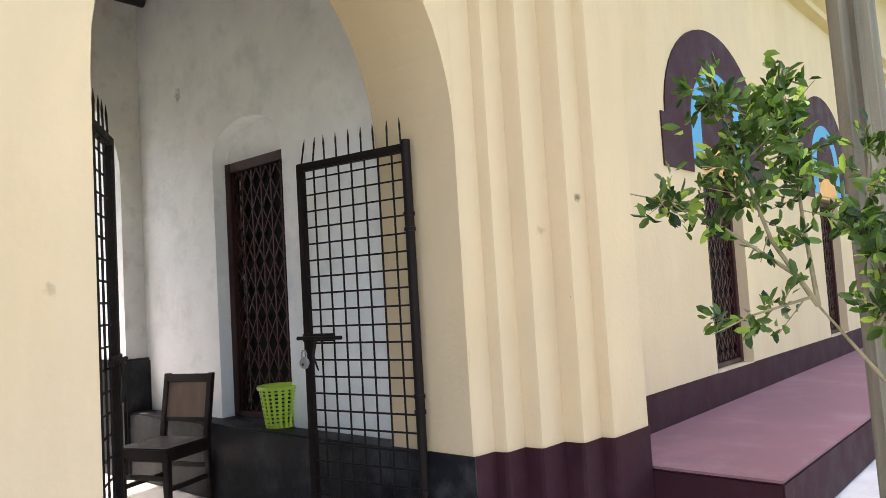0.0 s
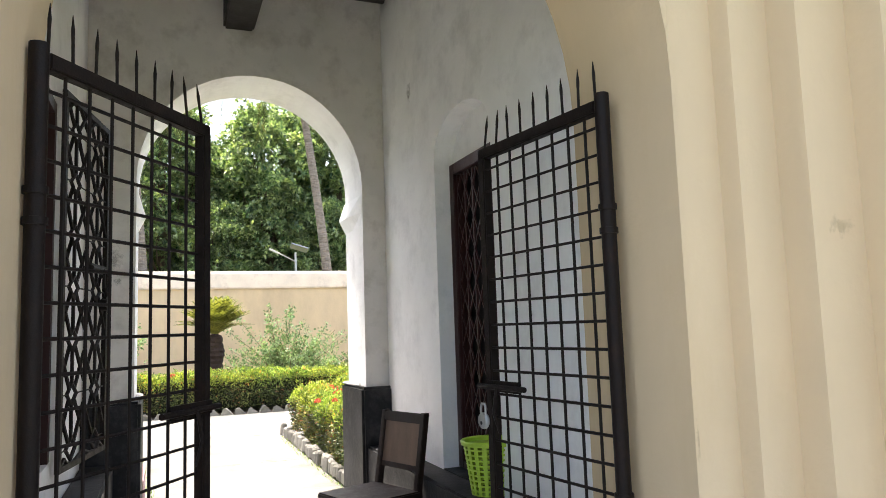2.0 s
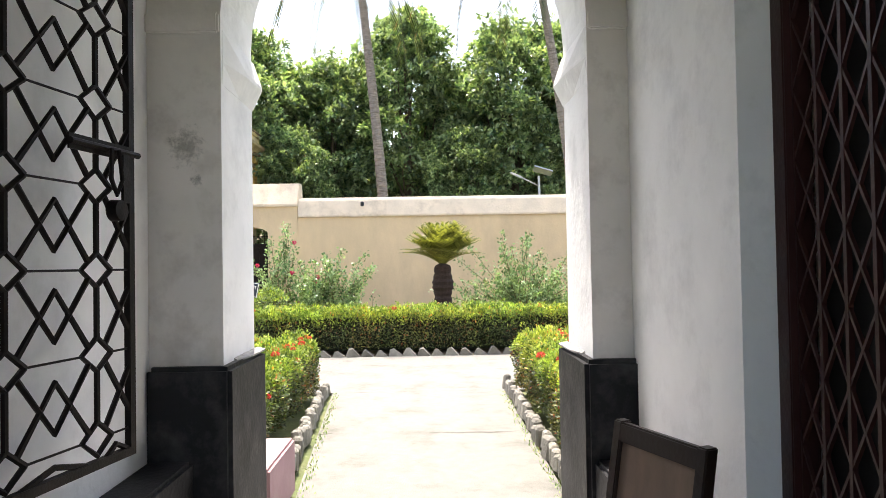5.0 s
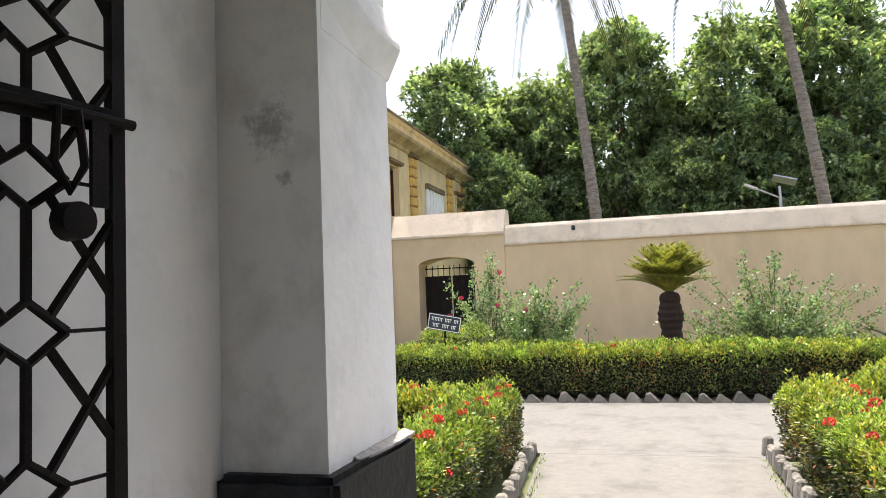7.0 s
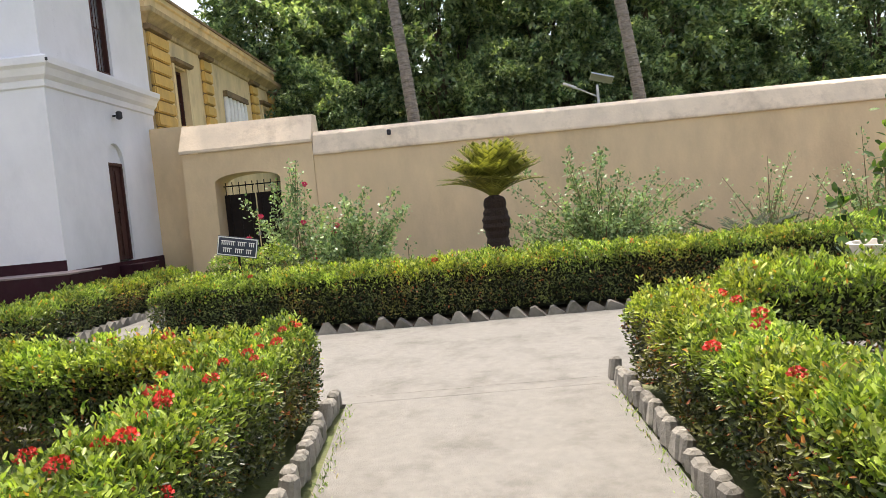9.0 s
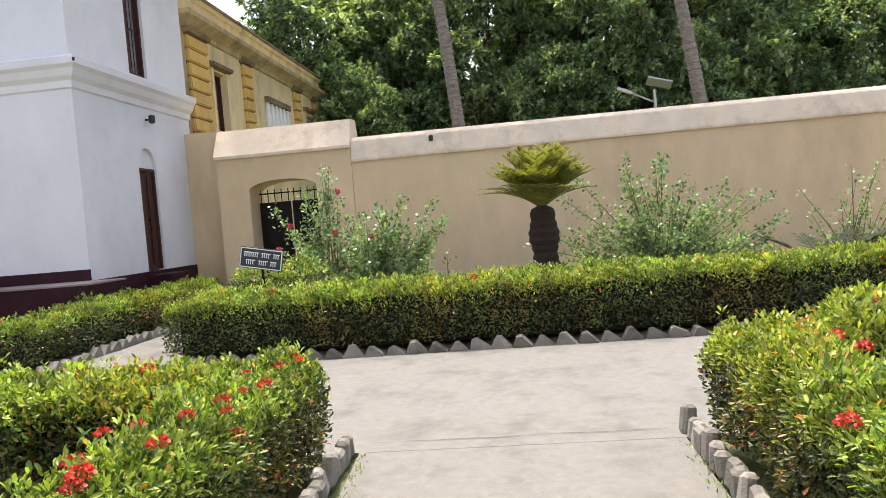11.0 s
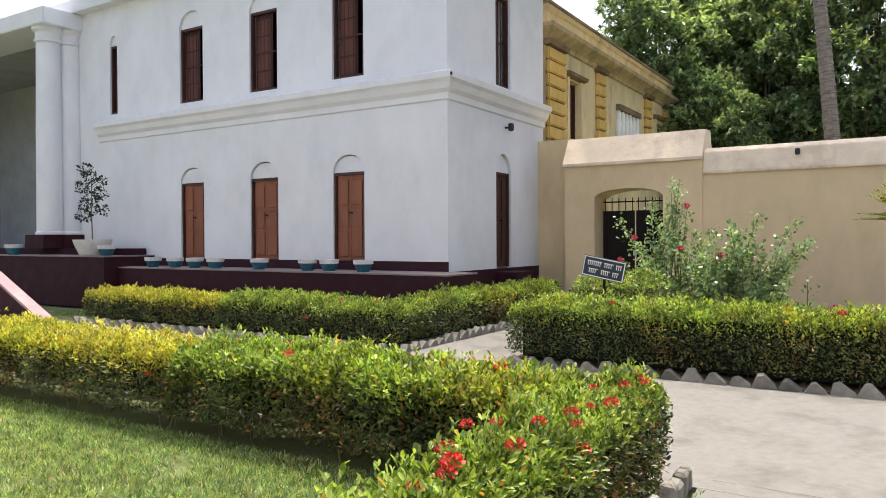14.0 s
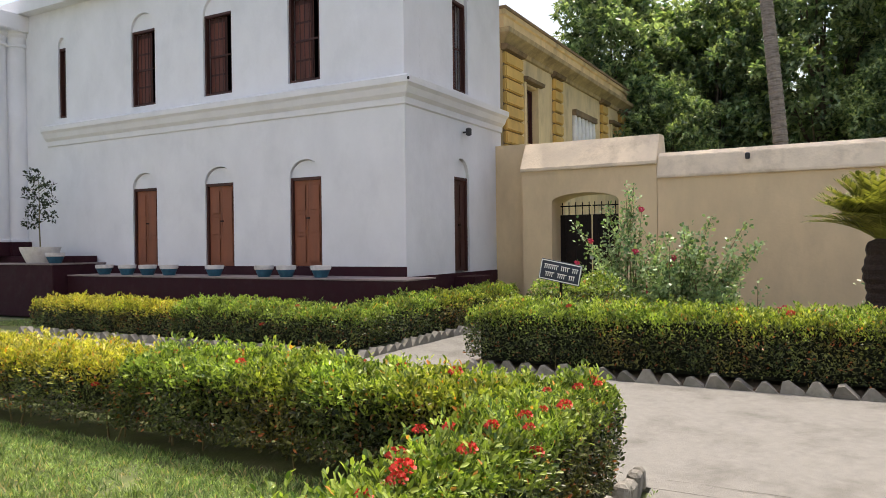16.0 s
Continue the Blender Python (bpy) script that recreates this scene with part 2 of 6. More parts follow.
M_WHITE = material("white_limewash", (0.70, 0.70, 0.715), 0.85, spread=0.05, scale=1.6, bump=0.12, fine=18, stain=(0.50, 0.51, 0.53), stain_amount=0.35, stain_scale=1.4, streak=0.7)
M_BEIGE = material("beige_plaster", (0.68, 0.525, 0.325), 0.88, spread=0.08, scale=2.5, bump=0.16, fine=22, stain=(0.40, 0.29, 0.18), stain_amount=0.45, stain_scale=1.0, streak=0.5)
M_COPING = material("pale_coping", (0.73, 0.61, 0.455), 0.88, spread=0.10, scale=2.4, bump=0.25, fine=22, stain=(0.34, 0.26, 0.18), stain_amount=0.7, stain_scale=1.8)
M_YELLOW = material("ochre_plaster", (0.66, 0.43, 0.13), 0.88, spread=0.16, scale=2.0, bump=0.15, stain=(0.22, 0.16, 0.10), stain_amount=0.6, stain_scale=0.8, streak=0.5)
M_PALEYEL = material("faded_ochre_plaster", (0.74, 0.59, 0.34), 0.88, spread=0.14, scale=2.0, bump=0.15, stain=(0.24, 0.18, 0.12), stain_amount=0.7, stain_scale=1.5, streak=0.35)
M_MOULD = material("weathered_cornice", (0.22, 0.155, 0.09), 0.9, spread=0.4, scale=3.5, bump=0.4, stain=(0.05, 0.04, 0.032), stain_amount=0.8, stain_scale=1.8)
M_CORNICE = material("stained_ochre_cornice", (0.50, 0.385, 0.22), 0.9, spread=0.25, scale=3, bump=0.3, stain=(0.10, 0.075, 0.05), stain_amount=0.85, stain_scale=1.6, streak=0.6)
# White plaster made grey: the shade in the porch is put into the colour.
M_PORCH = material("shaded_porch_white", (0.36, 0.36, 0.37), 0.9, spread=0.12, scale=1.5, bump=0.12, stain=(0.22, 0.22, 0.22), stain_amount=0.5, stain_scale=1.0)
M_STEEL = material("black_gate_steel", (0.010, 0.0065, 0.0055), 0.6, metal=0.0, spread=0.25, scale=20, bump=0.12, fine=120, stain=(0.03, 0.014, 0.009), stain_amount=0.5, stain_scale=9, spec=0.18)
M_LOCK = material("worn_lock_steel", (0.36, 0.355, 0.34), 0.4, metal=0.4, spread=0.15, scale=30, bump=0.05)
M_WOOD = material("dark_chair_wood", (0.022, 0.012, 0.009), 0.42, spread=0.3, scale=9, bump=0.10, streak=0.25, spec=0.5)
M_CANE = material("chair_panel_wood", (0.21, 0.14, 0.10), 0.5, spread=0.2, scale=14, bump=0.08, streak=0.2)
M_DOORRED = material("dark_red_door_paint", (0.035, 0.009, 0.008), 0.5, spread=0.2, scale=8, bump=0.1, streak=0.3)
M_DOOR = material("brown_door_wood", (0.235, 0.078, 0.038), 0.55, spread=0.22, scale=6, bump=0.15, streak=0.15, stain=(0.12, 0.04, 0.02), stain_amount=0.5, stain_scale=3)
M_SHUTTER = material("dark_shutter_wood", (0.055, 0.018, 0.013), 0.6, spread=0.3, scale=6, bump=0.18, streak=0.12)
M_SLAT = material("faded_shutter_slats", (0.13, 0.042, 0.028), 0.6, spread=0.3, scale=8, bump=0.15, streak=0.12)
# Near-black: the darkness of unlit rooms is put into the colour.
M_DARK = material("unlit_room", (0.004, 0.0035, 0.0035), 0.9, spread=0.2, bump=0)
M_CONC = material("path_concrete", (0.188, 0.185, 0.168), 0.85, spread=0.16, scale=12.0, bump=0.45, fine=140, stain=(0.098, 0.094, 0.082), stain_amount=1.0, stain_scale=1.9)
M_FLOOR = material("worn_floor_concrete", (0.56, 0.545, 0.515), 0.7, spread=0.14, scale=3.0, bump=0.12, fine=80, stain=(0.26, 0.25, 0.24), stain_amount=0.6, stain_scale=1.6)
M_CRACK = material("crack_dirt", (0.05, 0.045, 0.035), 0.95, spread=0.3, scale=20, bump=0.2)
M_KERB = material("mossy_kerb_stone", (0.21, 0.20, 0.175), 0.9, spread=0.25, scale=9, bump=0.4, fine=60, stain=(0.10, 0.11, 0.07), stain_amount=0.7, stain_scale=6, per_object=0.32)
M_SOIL = material("garden_soil", (0.12, 0.09, 0.06), 0.95, spread=0.3, scale=5, bump=0.5, fine=40)
M_GROUND = material("grassy_ground", (0.10, 0.125, 0.045), 0.95, spread=0.3, scale=3, bump=0.5, fine=40, stain=(0.20, 0.165, 0.11), stain_amount=0.5, stain_scale=2.2)
M_PINK = material("faded_red_oxide_floor", (0.34, 0.21, 0.225), 0.75, spread=0.12, scale=3, bump=0.1, stain=(0.50, 0.38, 0.38), stain_amount=0.5, stain_scale=2)
M_VERANDA = material("worn_red_oxide_floor", (0.20, 0.098, 0.11), 0.75, spread=0.15, scale=2.5, bump=0.1, stain=(0.30, 0.20, 0.21), stain_amount=0.6, stain_scale=1.6, spec=0.3)
M_LEDGE = material("ledge_top_cement", (0.24, 0.19, 0.18), 0.8, spread=0.2, scale=3, bump=0.12)
M_BARK = material("palm_bark", (0.25, 0.21, 0.175), 0.95, spread=0.35, scale=8, bump=0.5, fine=25, stain=(0.06, 0.05, 0.042), stain_amount=0.95, stain_scale=3, streak=5)
M_TRUNK = material("tree_bark", (0.13, 0.10, 0.07), 0.95, spread=0.3, scale=8, bump=0.5, fine=25)
M_CYCADTRUNK = material("cycad_trunk", (0.035, 0.022, 0.018), 0.95, spread=0.4, scale=25, bump=0.8, fine=45)
M_POST = material("weathered_post_wood", (0.19, 0.172, 0.135), 0.9, spread=0.4, scale=14, bump=0.22, fine=70, stain=(0.04, 0.036, 0.03), stain_amount=1.0, stain_scale=7, streak=0.05)
M_BEAM = material("tarred_beam_wood", (0.010, 0.008, 0.0075), 0.6, spread=0.3, scale=9, bump=0.2)
M_CEIL = material("ceiling_lime", (0.46, 0.45, 0.44), 0.9, spread=0.15, scale=4, bump=0.2)
M_BIN = material("lime_green_plastic", (0.42, 0.60, 0.06), 0.42, spread=0.05, scale=10, bump=0.03)
M_TEAL = material("teal_pot_paint", (0.025, 0.11, 0.17), 0.6, spread=0.25, scale=12, bump=0.15, per_object=0.2)
M_POTWHITE = material("chalky_white_paint", (0.66, 0.63, 0.60), 0.7, spread=0.12, scale=9, bump=0.15, stain=(0.35, 0.28, 0.24), stain_amount=0.5, stain_scale=5)
M_BLUE = material("sky_blue_paint", (0.06, 0.30, 0.52), 0.7, spread=0.12, scale=5, bump=0.1)
M_ORANGE = material("orange_ochre_paint", (0.70, 0.36, 0.12), 0.7, spread=0.12, scale=5, bump=0.1)
M_SIGN = material("navy_sign_board", (0.025, 0.035, 0.06), 0.5, spread=0.1, bump=0.05)
M_SIGNW = material("white_sign_paint", (0.75, 0.75, 0.75), 0.6, spread=0.05, bump=0.0)
M_GALV = material("galvanised_steel", (0.50, 0.51, 0.52), 0.45, metal=0.7, spread=0.1, bump=0.05)
# Pale grey: the glint on the panel is put into the base colour.
M_SOLAR = material("glinting_solar_glass", (0.30, 0.31, 0.30), 0.3, spread=0.1, bump=0.0, spec=0.6)
M_LAMP = material("lamp_head_plastic", (0.62, 0.62, 0.60), 0.5, spread=0.05, bump=0.0)
M_CAMBLACK = material("black_fixture_plastic", (0.02, 0.02, 0.022), 0.4, spread=0.1, bump=0.0)
M_PETAL = material("red_petals", (0.66, 0.058, 0.045), 0.6, spread=0.3, scale=40, bump=0.0, per_object=0.25)
M_ROSE = material("rose_petals", (0.55, 0.03, 0.10), 0.6, spread=0.3, scale=40, bump=0.0)
M_TWIG = material("green_brown_twig", (0.16, 0.13, 0.06), 0.8, spread=0.3, scale=20, bump=0.2)
M_LEMON = material("citrus_bark", (0.26, 0.22, 0.13), 0.85, spread=0.3, scale=20, bump=0.3)
# Near-black green: the shade within a hedge is put into the colour.
M_HEDGEIN = material("hedge_inside_shade", (0.012, 0.016, 0.006), 0.95, spread=0.5, scale=30, bump=0.9, fine=60)
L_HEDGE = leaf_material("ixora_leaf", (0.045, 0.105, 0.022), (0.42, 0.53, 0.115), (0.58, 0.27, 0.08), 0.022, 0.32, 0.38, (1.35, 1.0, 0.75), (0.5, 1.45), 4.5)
# Darker hedge leaf: the shade of the sides is put into its colour.
L_SHADED = leaf_material("shaded_hedge_leaf", (0.009, 0.023, 0.009), (0.16, 0.20, 0.060), (0.28, 0.11, 0.04), 0.05, 0.2, 0.34, (1.6, 0.95, 0.7), (0.4, 1.6), 5.5)
L_GOLD = leaf_material("golden_hedge_leaf", (0.13, 0.16, 0.018), (0.70, 0.63, 0.12), (0.60, 0.30, 0.06), 0.04, 0.38, 0.42, (0.65, 0.9, 0.7), (0.6, 1.4), 4.0)
L_ROSE = leaf_material("rose_leaf", (0.07, 0.15, 0.055), (0.46, 0.58, 0.33), None, 0, 0.32, 0.4, None, (0.55, 1.3), 4.0)
L_TREE = leaf_material("tree_leaf", (0.045, 0.105, 0.058), (0.43, 0.52, 0.33), None, 0, 0.40, 0.34, (1.2, 1.1, 0.8), (0.5, 1.45), 0.9)
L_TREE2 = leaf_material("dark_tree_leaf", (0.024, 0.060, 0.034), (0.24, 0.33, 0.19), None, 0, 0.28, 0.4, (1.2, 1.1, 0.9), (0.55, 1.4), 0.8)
L_CITRUS = leaf_material("citrus_leaf", (0.010, 0.032, 0.009), (0.12, 0.21, 0.045), (0.36, 0.50, 0.10), 0.10, 0.34, 0.28)
L_CYCAD = leaf_material("cycad_frond", (0.06, 0.075, 0.015), (0.33, 0.33, 0.085), None, 0, 0.28, 0.5)
L_LOWCYCAD = leaf_material("low_cycad_frond", (0.008, 0.014, 0.006), (0.040, 0.056, 0.022), None, 0, 0.12, 0.85)
L_PALM = leaf_material("palm_frond", (0.020, 0.032, 0.010), (0.085, 0.10, 0.03), (0.18, 0.12, 0.06), 0.12, 0.25)
L_GRASS = leaf_material("grass_blade", (0.08, 0.15, 0.045), (0.35, 0.47, 0.20), (0.46, 0.40, 0.22), 0.08, 0.38, 0.6, (1.15, 1.0, 1.0), (0.5, 1.4), 9.0)


# ---- ground and paths ----
g = G()
g.add([(-300, -300, -0.03), (300, -300, -0.03), (300, 300, -0.03), (-300, 300, -0.03)], [(0, 1, 2, 3)])
structure("ground", g, M_GROUND, "short green grass over brown earth", "ground")
structure("path_main", G().prism([(-10.45, 1.50), (-6.2, 1.80), (-6.2, 3.36), (-10.45, 3.36)], "z", -0.12, 0.0), M_CONC, "sunlit grey concrete garden path", "path")
structure("path_cross", G().box(-13.55, -10.455, -16, 18, -0.12, 0.0), M_CONC, "sunlit grey concrete garden path", "path")
structure("path_gate", G().box(-19.75, -13.555, -2.72, -1.45, -0.12, -0.002), M_CONC, "sunlit concrete path to the gate", "path")
structure("floor_vestibule", G().box(-6.195, 1.9, -3.0, 7.0, -0.13, 0.004), M_FLOOR, "worn grey concrete floor", "floor")
structure("soil_bed", G().box(-19.7, -13.6, -1.4, 18, -0.1, 0.015), M_SOIL, "brown earth of the planting bed", "ground")
g = G()
rnd = random.Random(4)
for xs, ya, yb in ((-8.50, 1.5, 1.75), (-8.47, 2.55, 3.28), (-10.62, 1.55, 3.3)):
    n, last = 14, 0.0
    pts = []
    for i in range(n + 1):
        last = last * 0.6 + rnd.uniform(-0.012, 0.012)
        pts.append((xs + last, ya + (yb - ya) * i / n))
    for i in range(n):
        w = rnd.uniform(0.003, 0.009) * (0.4 if xs < -10 else 1)
        (x0, y0), (x1, y1) = pts[i], pts[i + 1]
        g.add([(x0 - w, y0, 0.0045), (x0 + w, y0, 0.0045), (x1 + w, y1, 0.0045), (x1 - w, y1, 0.0045)], [(0, 1, 2, 3)])
structure("path_crack", g, M_CRACK, "dark hairline cracks in the concrete", "crack")

# ---- entrance building: front wall with arch ----
FX0, FX1 = -2.63, -2.06          # inner and outer face of the front wall
JL, JR = 1.52, 3.31              # jambs of the front arch
g = wall_geo("x", FX0, FX1, -6.0, 3.31, 0.0, 6.2, [(JL, JR, 0.0, 2.12, 1.10)])
front_wall = structure("wall_front", g, M_CREAM, "cream plastered wall with a round entrance arch", "wall")
# stepped pier right of the arch
PIER = [(-2.63, 3.3105), (-2.06, 3.3105), (-2.045, 3.33), (-2.035, 3.452), (-1.985, 3.456), (-1.966, 3.463), (-1.958, 3.482), (-1.955, 3.602), (-1.875, 3.606), (-1.855, 3.613), (-1.848, 3.632),
        (-1.845, 3.802), (-1.755, 3.806), (-1.735, 3.813), (-1.728, 3.832), (-1.725, 3.978), (-1.677, 3.982), (-1.659, 3.989), (-1.652, 4.008), (-1.648, 4.36), (-2.63, 4.36)]
structure("pier_front", G().prism(PIER, "z", 0.0, 6.2), M_CREAM, "cream plaster pier with rounded vertical steps", "pier", smooth=True)
band = [(-2.047, 3.3096), (-2.033, 3.326)] + [(x + 0.009, y - 0.006) for x, y in PIER[3:-1]] + [(-1.642, 4.366), (-1.75, 4.366), (-2.1, 3.42)]
structure("painted_base_pier", G().prism(band, "z", 0.0, 0.53), M_MAROON, "maroon painted base band", "trim")
g = G().box(FX0, FX1 + 0.012, 3.303, 3.3094, 0.0, 0.53)
structure("painted_base_jamb", g, M_BLACKPAINT, "black painted base band", "trim")
g = G().box(FX0, FX1 + 0.004, JL + 0.0005, JL + 0.007, 0.0, 0.53)
structure("painted_base_jamb_2", g, M_BLACKPAINT, "black painted base band", "trim")
structure("painted_base_front", G().box(FX1, FX1 + 0.006, -6.0, JL - 0.002, 0.0, 0.53), M_MAROON, "maroon painted base band", "trim")
# side wall with painted window hoods
WX = -2.05
DOORS = [(6.46, 7.32), (9.95, 10.80), (13.4, 14.25), (16.85, 17.7)]
g = wall_geo("x", WX - 0.5, WX, 4.361, 26.0, 0.0, 6.2, [(a, b, 0.56, 2.20, 0.0) for a, b in DOORS])
structure("wall_side", g, M_CREAM, "cream plastered wall with painted arched window heads", "wall")
g = G()
at = 4.37
for a, b in DOORS + [(26.0, 26.1)]:
    g.box(WX, WX + 0.006, at, a, 0.296, 0.56)
    if b < 26:
        g.box(WX, WX + 0.006, a, b, 0.296, 0.555)
    at = b
structure("painted_base_side", g, M_MAROON, "maroon painted base band", "trim")
structure("cornice_side", G().prism([(WX, 4.45), (WX + 0.10, 4.5), (WX + 0.10, 4.58), (WX + 0.18, 4.64), (WX + 0.18, 4.72), (WX, 4.74)], "y", 4.37, 26.0), M_CREAM,
          "cream plaster cornice moulding", "cornice")
structure("platform", G().box(WX + 0.01, -0.95, 4.37, 26.0, 0.0, 0.29), M_MAROON, "maroon raised veranda plinth", "platform", bevel=0.012)
structure("platform_top", G().box(WX + 0.015, -0.955, 4.375, 26.0, 0.2905, 0.305), M_VERANDA, "faded pink cement veranda floor", "floor")


def painted_hood(y):
    """The painted arched head above a window: rings of paint, each a little proud of the last."""
    t = thing("window_hood", (WX, y, 2.2), "painted maroon and blue arched window head on the wall", "window hood", "painted window heads")
    def ring(w_out, h_out, w_in, h_in, z0, proud, mat, name):
        n = 24
        o = [(w_out * math.cos(math.pi * i / n), z0 + h_out * math.sin(math.pi * i / n)) for i in range(n + 1)]
        i_ = [(w_in * math.cos(math.pi * i / n), z0 + h_in * math.sin(math.pi * i / n)) for i in range(n + 1)]
        part(name, G().prism(o + i_[::-1], "x", 0.0, proud), mat, t)
    for a in (-1.16, 0.60):
        part("hood_leg", G().box(0, 0.012, a, a + 0.56, 0.0, 0.42), M_MAROON, t)
    ring(1.08, 0.86, 0.60, 0.50, 0.42, 0.012, M_MAROON, "outer_ring")
    ring(0.60, 0.50, 0.40, 0.36, 0.42, 0.014, M_BLUE, "blue_ring")
    for a in (-0.60, 0.40):
        part("blue_leg", G().box(0, 0.014, a, a + 0.20, 0.06, 0.42), M_BLUE, t)
    part("inner_field", G().prism([(-0.4, 0.2), (0.4, 0.2)] + [(0.40 * math.cos(math.pi * i / 16), 0.42 + 0.36 * math.sin(math.pi * i / 16)) for i in range(17)], "x", 0, 0.013), M_MAROON, t)
    part("lunette", G().prism([(-0.4, 0.03), (0.4, 0.03)] + [(0.40 * math.cos(math.pi * i / 16), 0.06 + 0.20 * math.sin(math.pi * i / 16)) for i in range(17)], "x", 0, 0.016), M_ORANGE, t)
    return t


def lattice(w, h, cols, rows, r=0.006, y=0.0):
    """A lattice of long diamonds in the plane y."""
    gg = G()
    dx, dz = w / cols, h / rows
    for i in range(cols + 1):
        gg.box(i * dx - r, i * dx + r, y - r, y + r, 0, h)
    for i in range(cols):
        for j in range(rows):
            x0, z0 = i * dx, j * dz
            m = (x0 + dx / 2, z0 + dz / 2)
            for p, q in (((x0, z0 + dz / 2), (m[0], z0)), ((m[0], z0), (x0 + dx, z0 + dz / 2)), ((x0, z0 + dz / 2), (m[0], z0 + dz)), ((m[0], z0 + dz), (x0 + dx, z0 + dz / 2))):
                gg.pipe([(p[0], y, p[1]), (q[0], y, q[1])], r, 4)
    return gg


def grille_door(m, w, h, label, frame_w=0.06):
    """A dark red door frame with a collapsible lattice before a near-black panel for the unlit room; its front faces
    -y.
    """
    t = thing("grille_door", m, label, "door", "lattice doors")
    part("jamb", G().box(0, frame_w, -0.03, 0.05, 0, h), M_DOORRED, t, bevel=0.004)
    part("jamb", G().box(w - frame_w, w, -0.03, 0.05, 0, h), M_DOORRED, t, bevel=0.004)
    part("head", G().box(frame_w, w - frame_w, -0.03, 0.05, h - frame_w, h), M_DOORRED, t, bevel=0.004)
    part("threshold", G().box(frame_w, w - frame_w, -0.03, 0.05, 0, 0.04), M_DOORRED, t, bevel=0.004)
    la = lattice(w - 2 * frame_w, h - frame_w - 0.05, 6, 9, 0.007)
    part("lattice", la.shift(frame_w, 0.0, 0.045), M_DOORRED, t, "collapsible diamond lattice")
    # Panel added for the unlit room; its darkness is in the colour.
    part("dark_room_panel", G().box(frame_w, w - frame_w, 0.06, 0.10, 0.0, h), M_DARK, t, "near-black panel for the unlit room behind the lattice")
    return t


for a, b in DOORS:
    painted_hood((a + b) / 2)
    grille_door(pose(WX - 0.12, a, 0.565, 0, 0, 90), b - a, 1.63, "dark red lattice door in a cream wall")

# ---- vestibule ----
RY, LY = 3.455, 1.36             # inner faces of its side walls
VX0, VX1 = -5.65, FX0            # far arch wall and front wall
g = wall_geo("y", RY, RY + 0.45, VX0 - 0.55, VX1, 0.0, 4.6, [(-4.54, -3.69, 0.0, 2.43, 0.24)])
structure("wall_right", g, M_WHITEWASH, "grey-white limewashed wall with a door recess", "wall")
g = wall_geo("y", LY - 0.45, LY, VX0 - 0.55, VX1, 0.0, 4.6, [(-4.30, -3.50, 0.80, 2.55, 0.0)])
structure("wall_left", g, M_WHITEWASH, "grey-white limewashed wall with a window opening", "wall")
grille_door((-4.54, RY + 0.13, 0.53), 0.85, 1.87, "dark red lattice door inside an arched recess", 0.07)
structure("recess_head", G().box(-4.54, -3.69, RY + 0.13, RY + 0.2, 2.39, 2.72), M_WHITEWASH, "limewashed recess back", "wall")
structure("recess_step", G().box(-4.54, -3.69, RY, RY + 0.4, 0.0, 0.527), M_BLACKPAINT, "black painted door step", "step")
structure("ledge_right", G().box(VX0 + 0.02, VX1 + 0.02, RY - 0.19, RY - 0.001, 0.0, 0.53), M_BLACKPAINT, "black painted masonry ledge along the wall", "ledge", bevel=0.015)
structure("ledge_left", G().box(VX0 + 0.02, VX1 + 0.02, LY + 0.001, LY + 0.20, 0.0, 0.56), M_BLACKPAINT, "black painted masonry ledge along the wall", "ledge", bevel=0.015)
structure("ceiling", G().box(VX0 - 0.55, VX1, LY - 0.45, RY + 0.45, 4.12, 4.3), M_CEIL, "dim lime ceiling above dark joists", "ceiling")
beam = thing("ceiling_beam", (-4.1, 2.365, 3.61), "thick black tarred timber beam under the ceiling", "beam")
part("timber", G().box(-1.56, 1.48, -0.11, 0.11, 0, 0.24), M_BEAM, beam, bevel=0.015)
x = VX0 + 0.18
while x < VX1 - 0.05:
    j = thing("joist", (x, 2.41, 3.93), "slim black round ceiling joist", "joist", "ceiling joists")
    part("pole", G().pipe([(0, -1.02, 0), (0.01, 0, 0.0), (0, 1.02, 0)], 0.055, 10), M_BEAM, j, smooth=True)
    x += 0.36

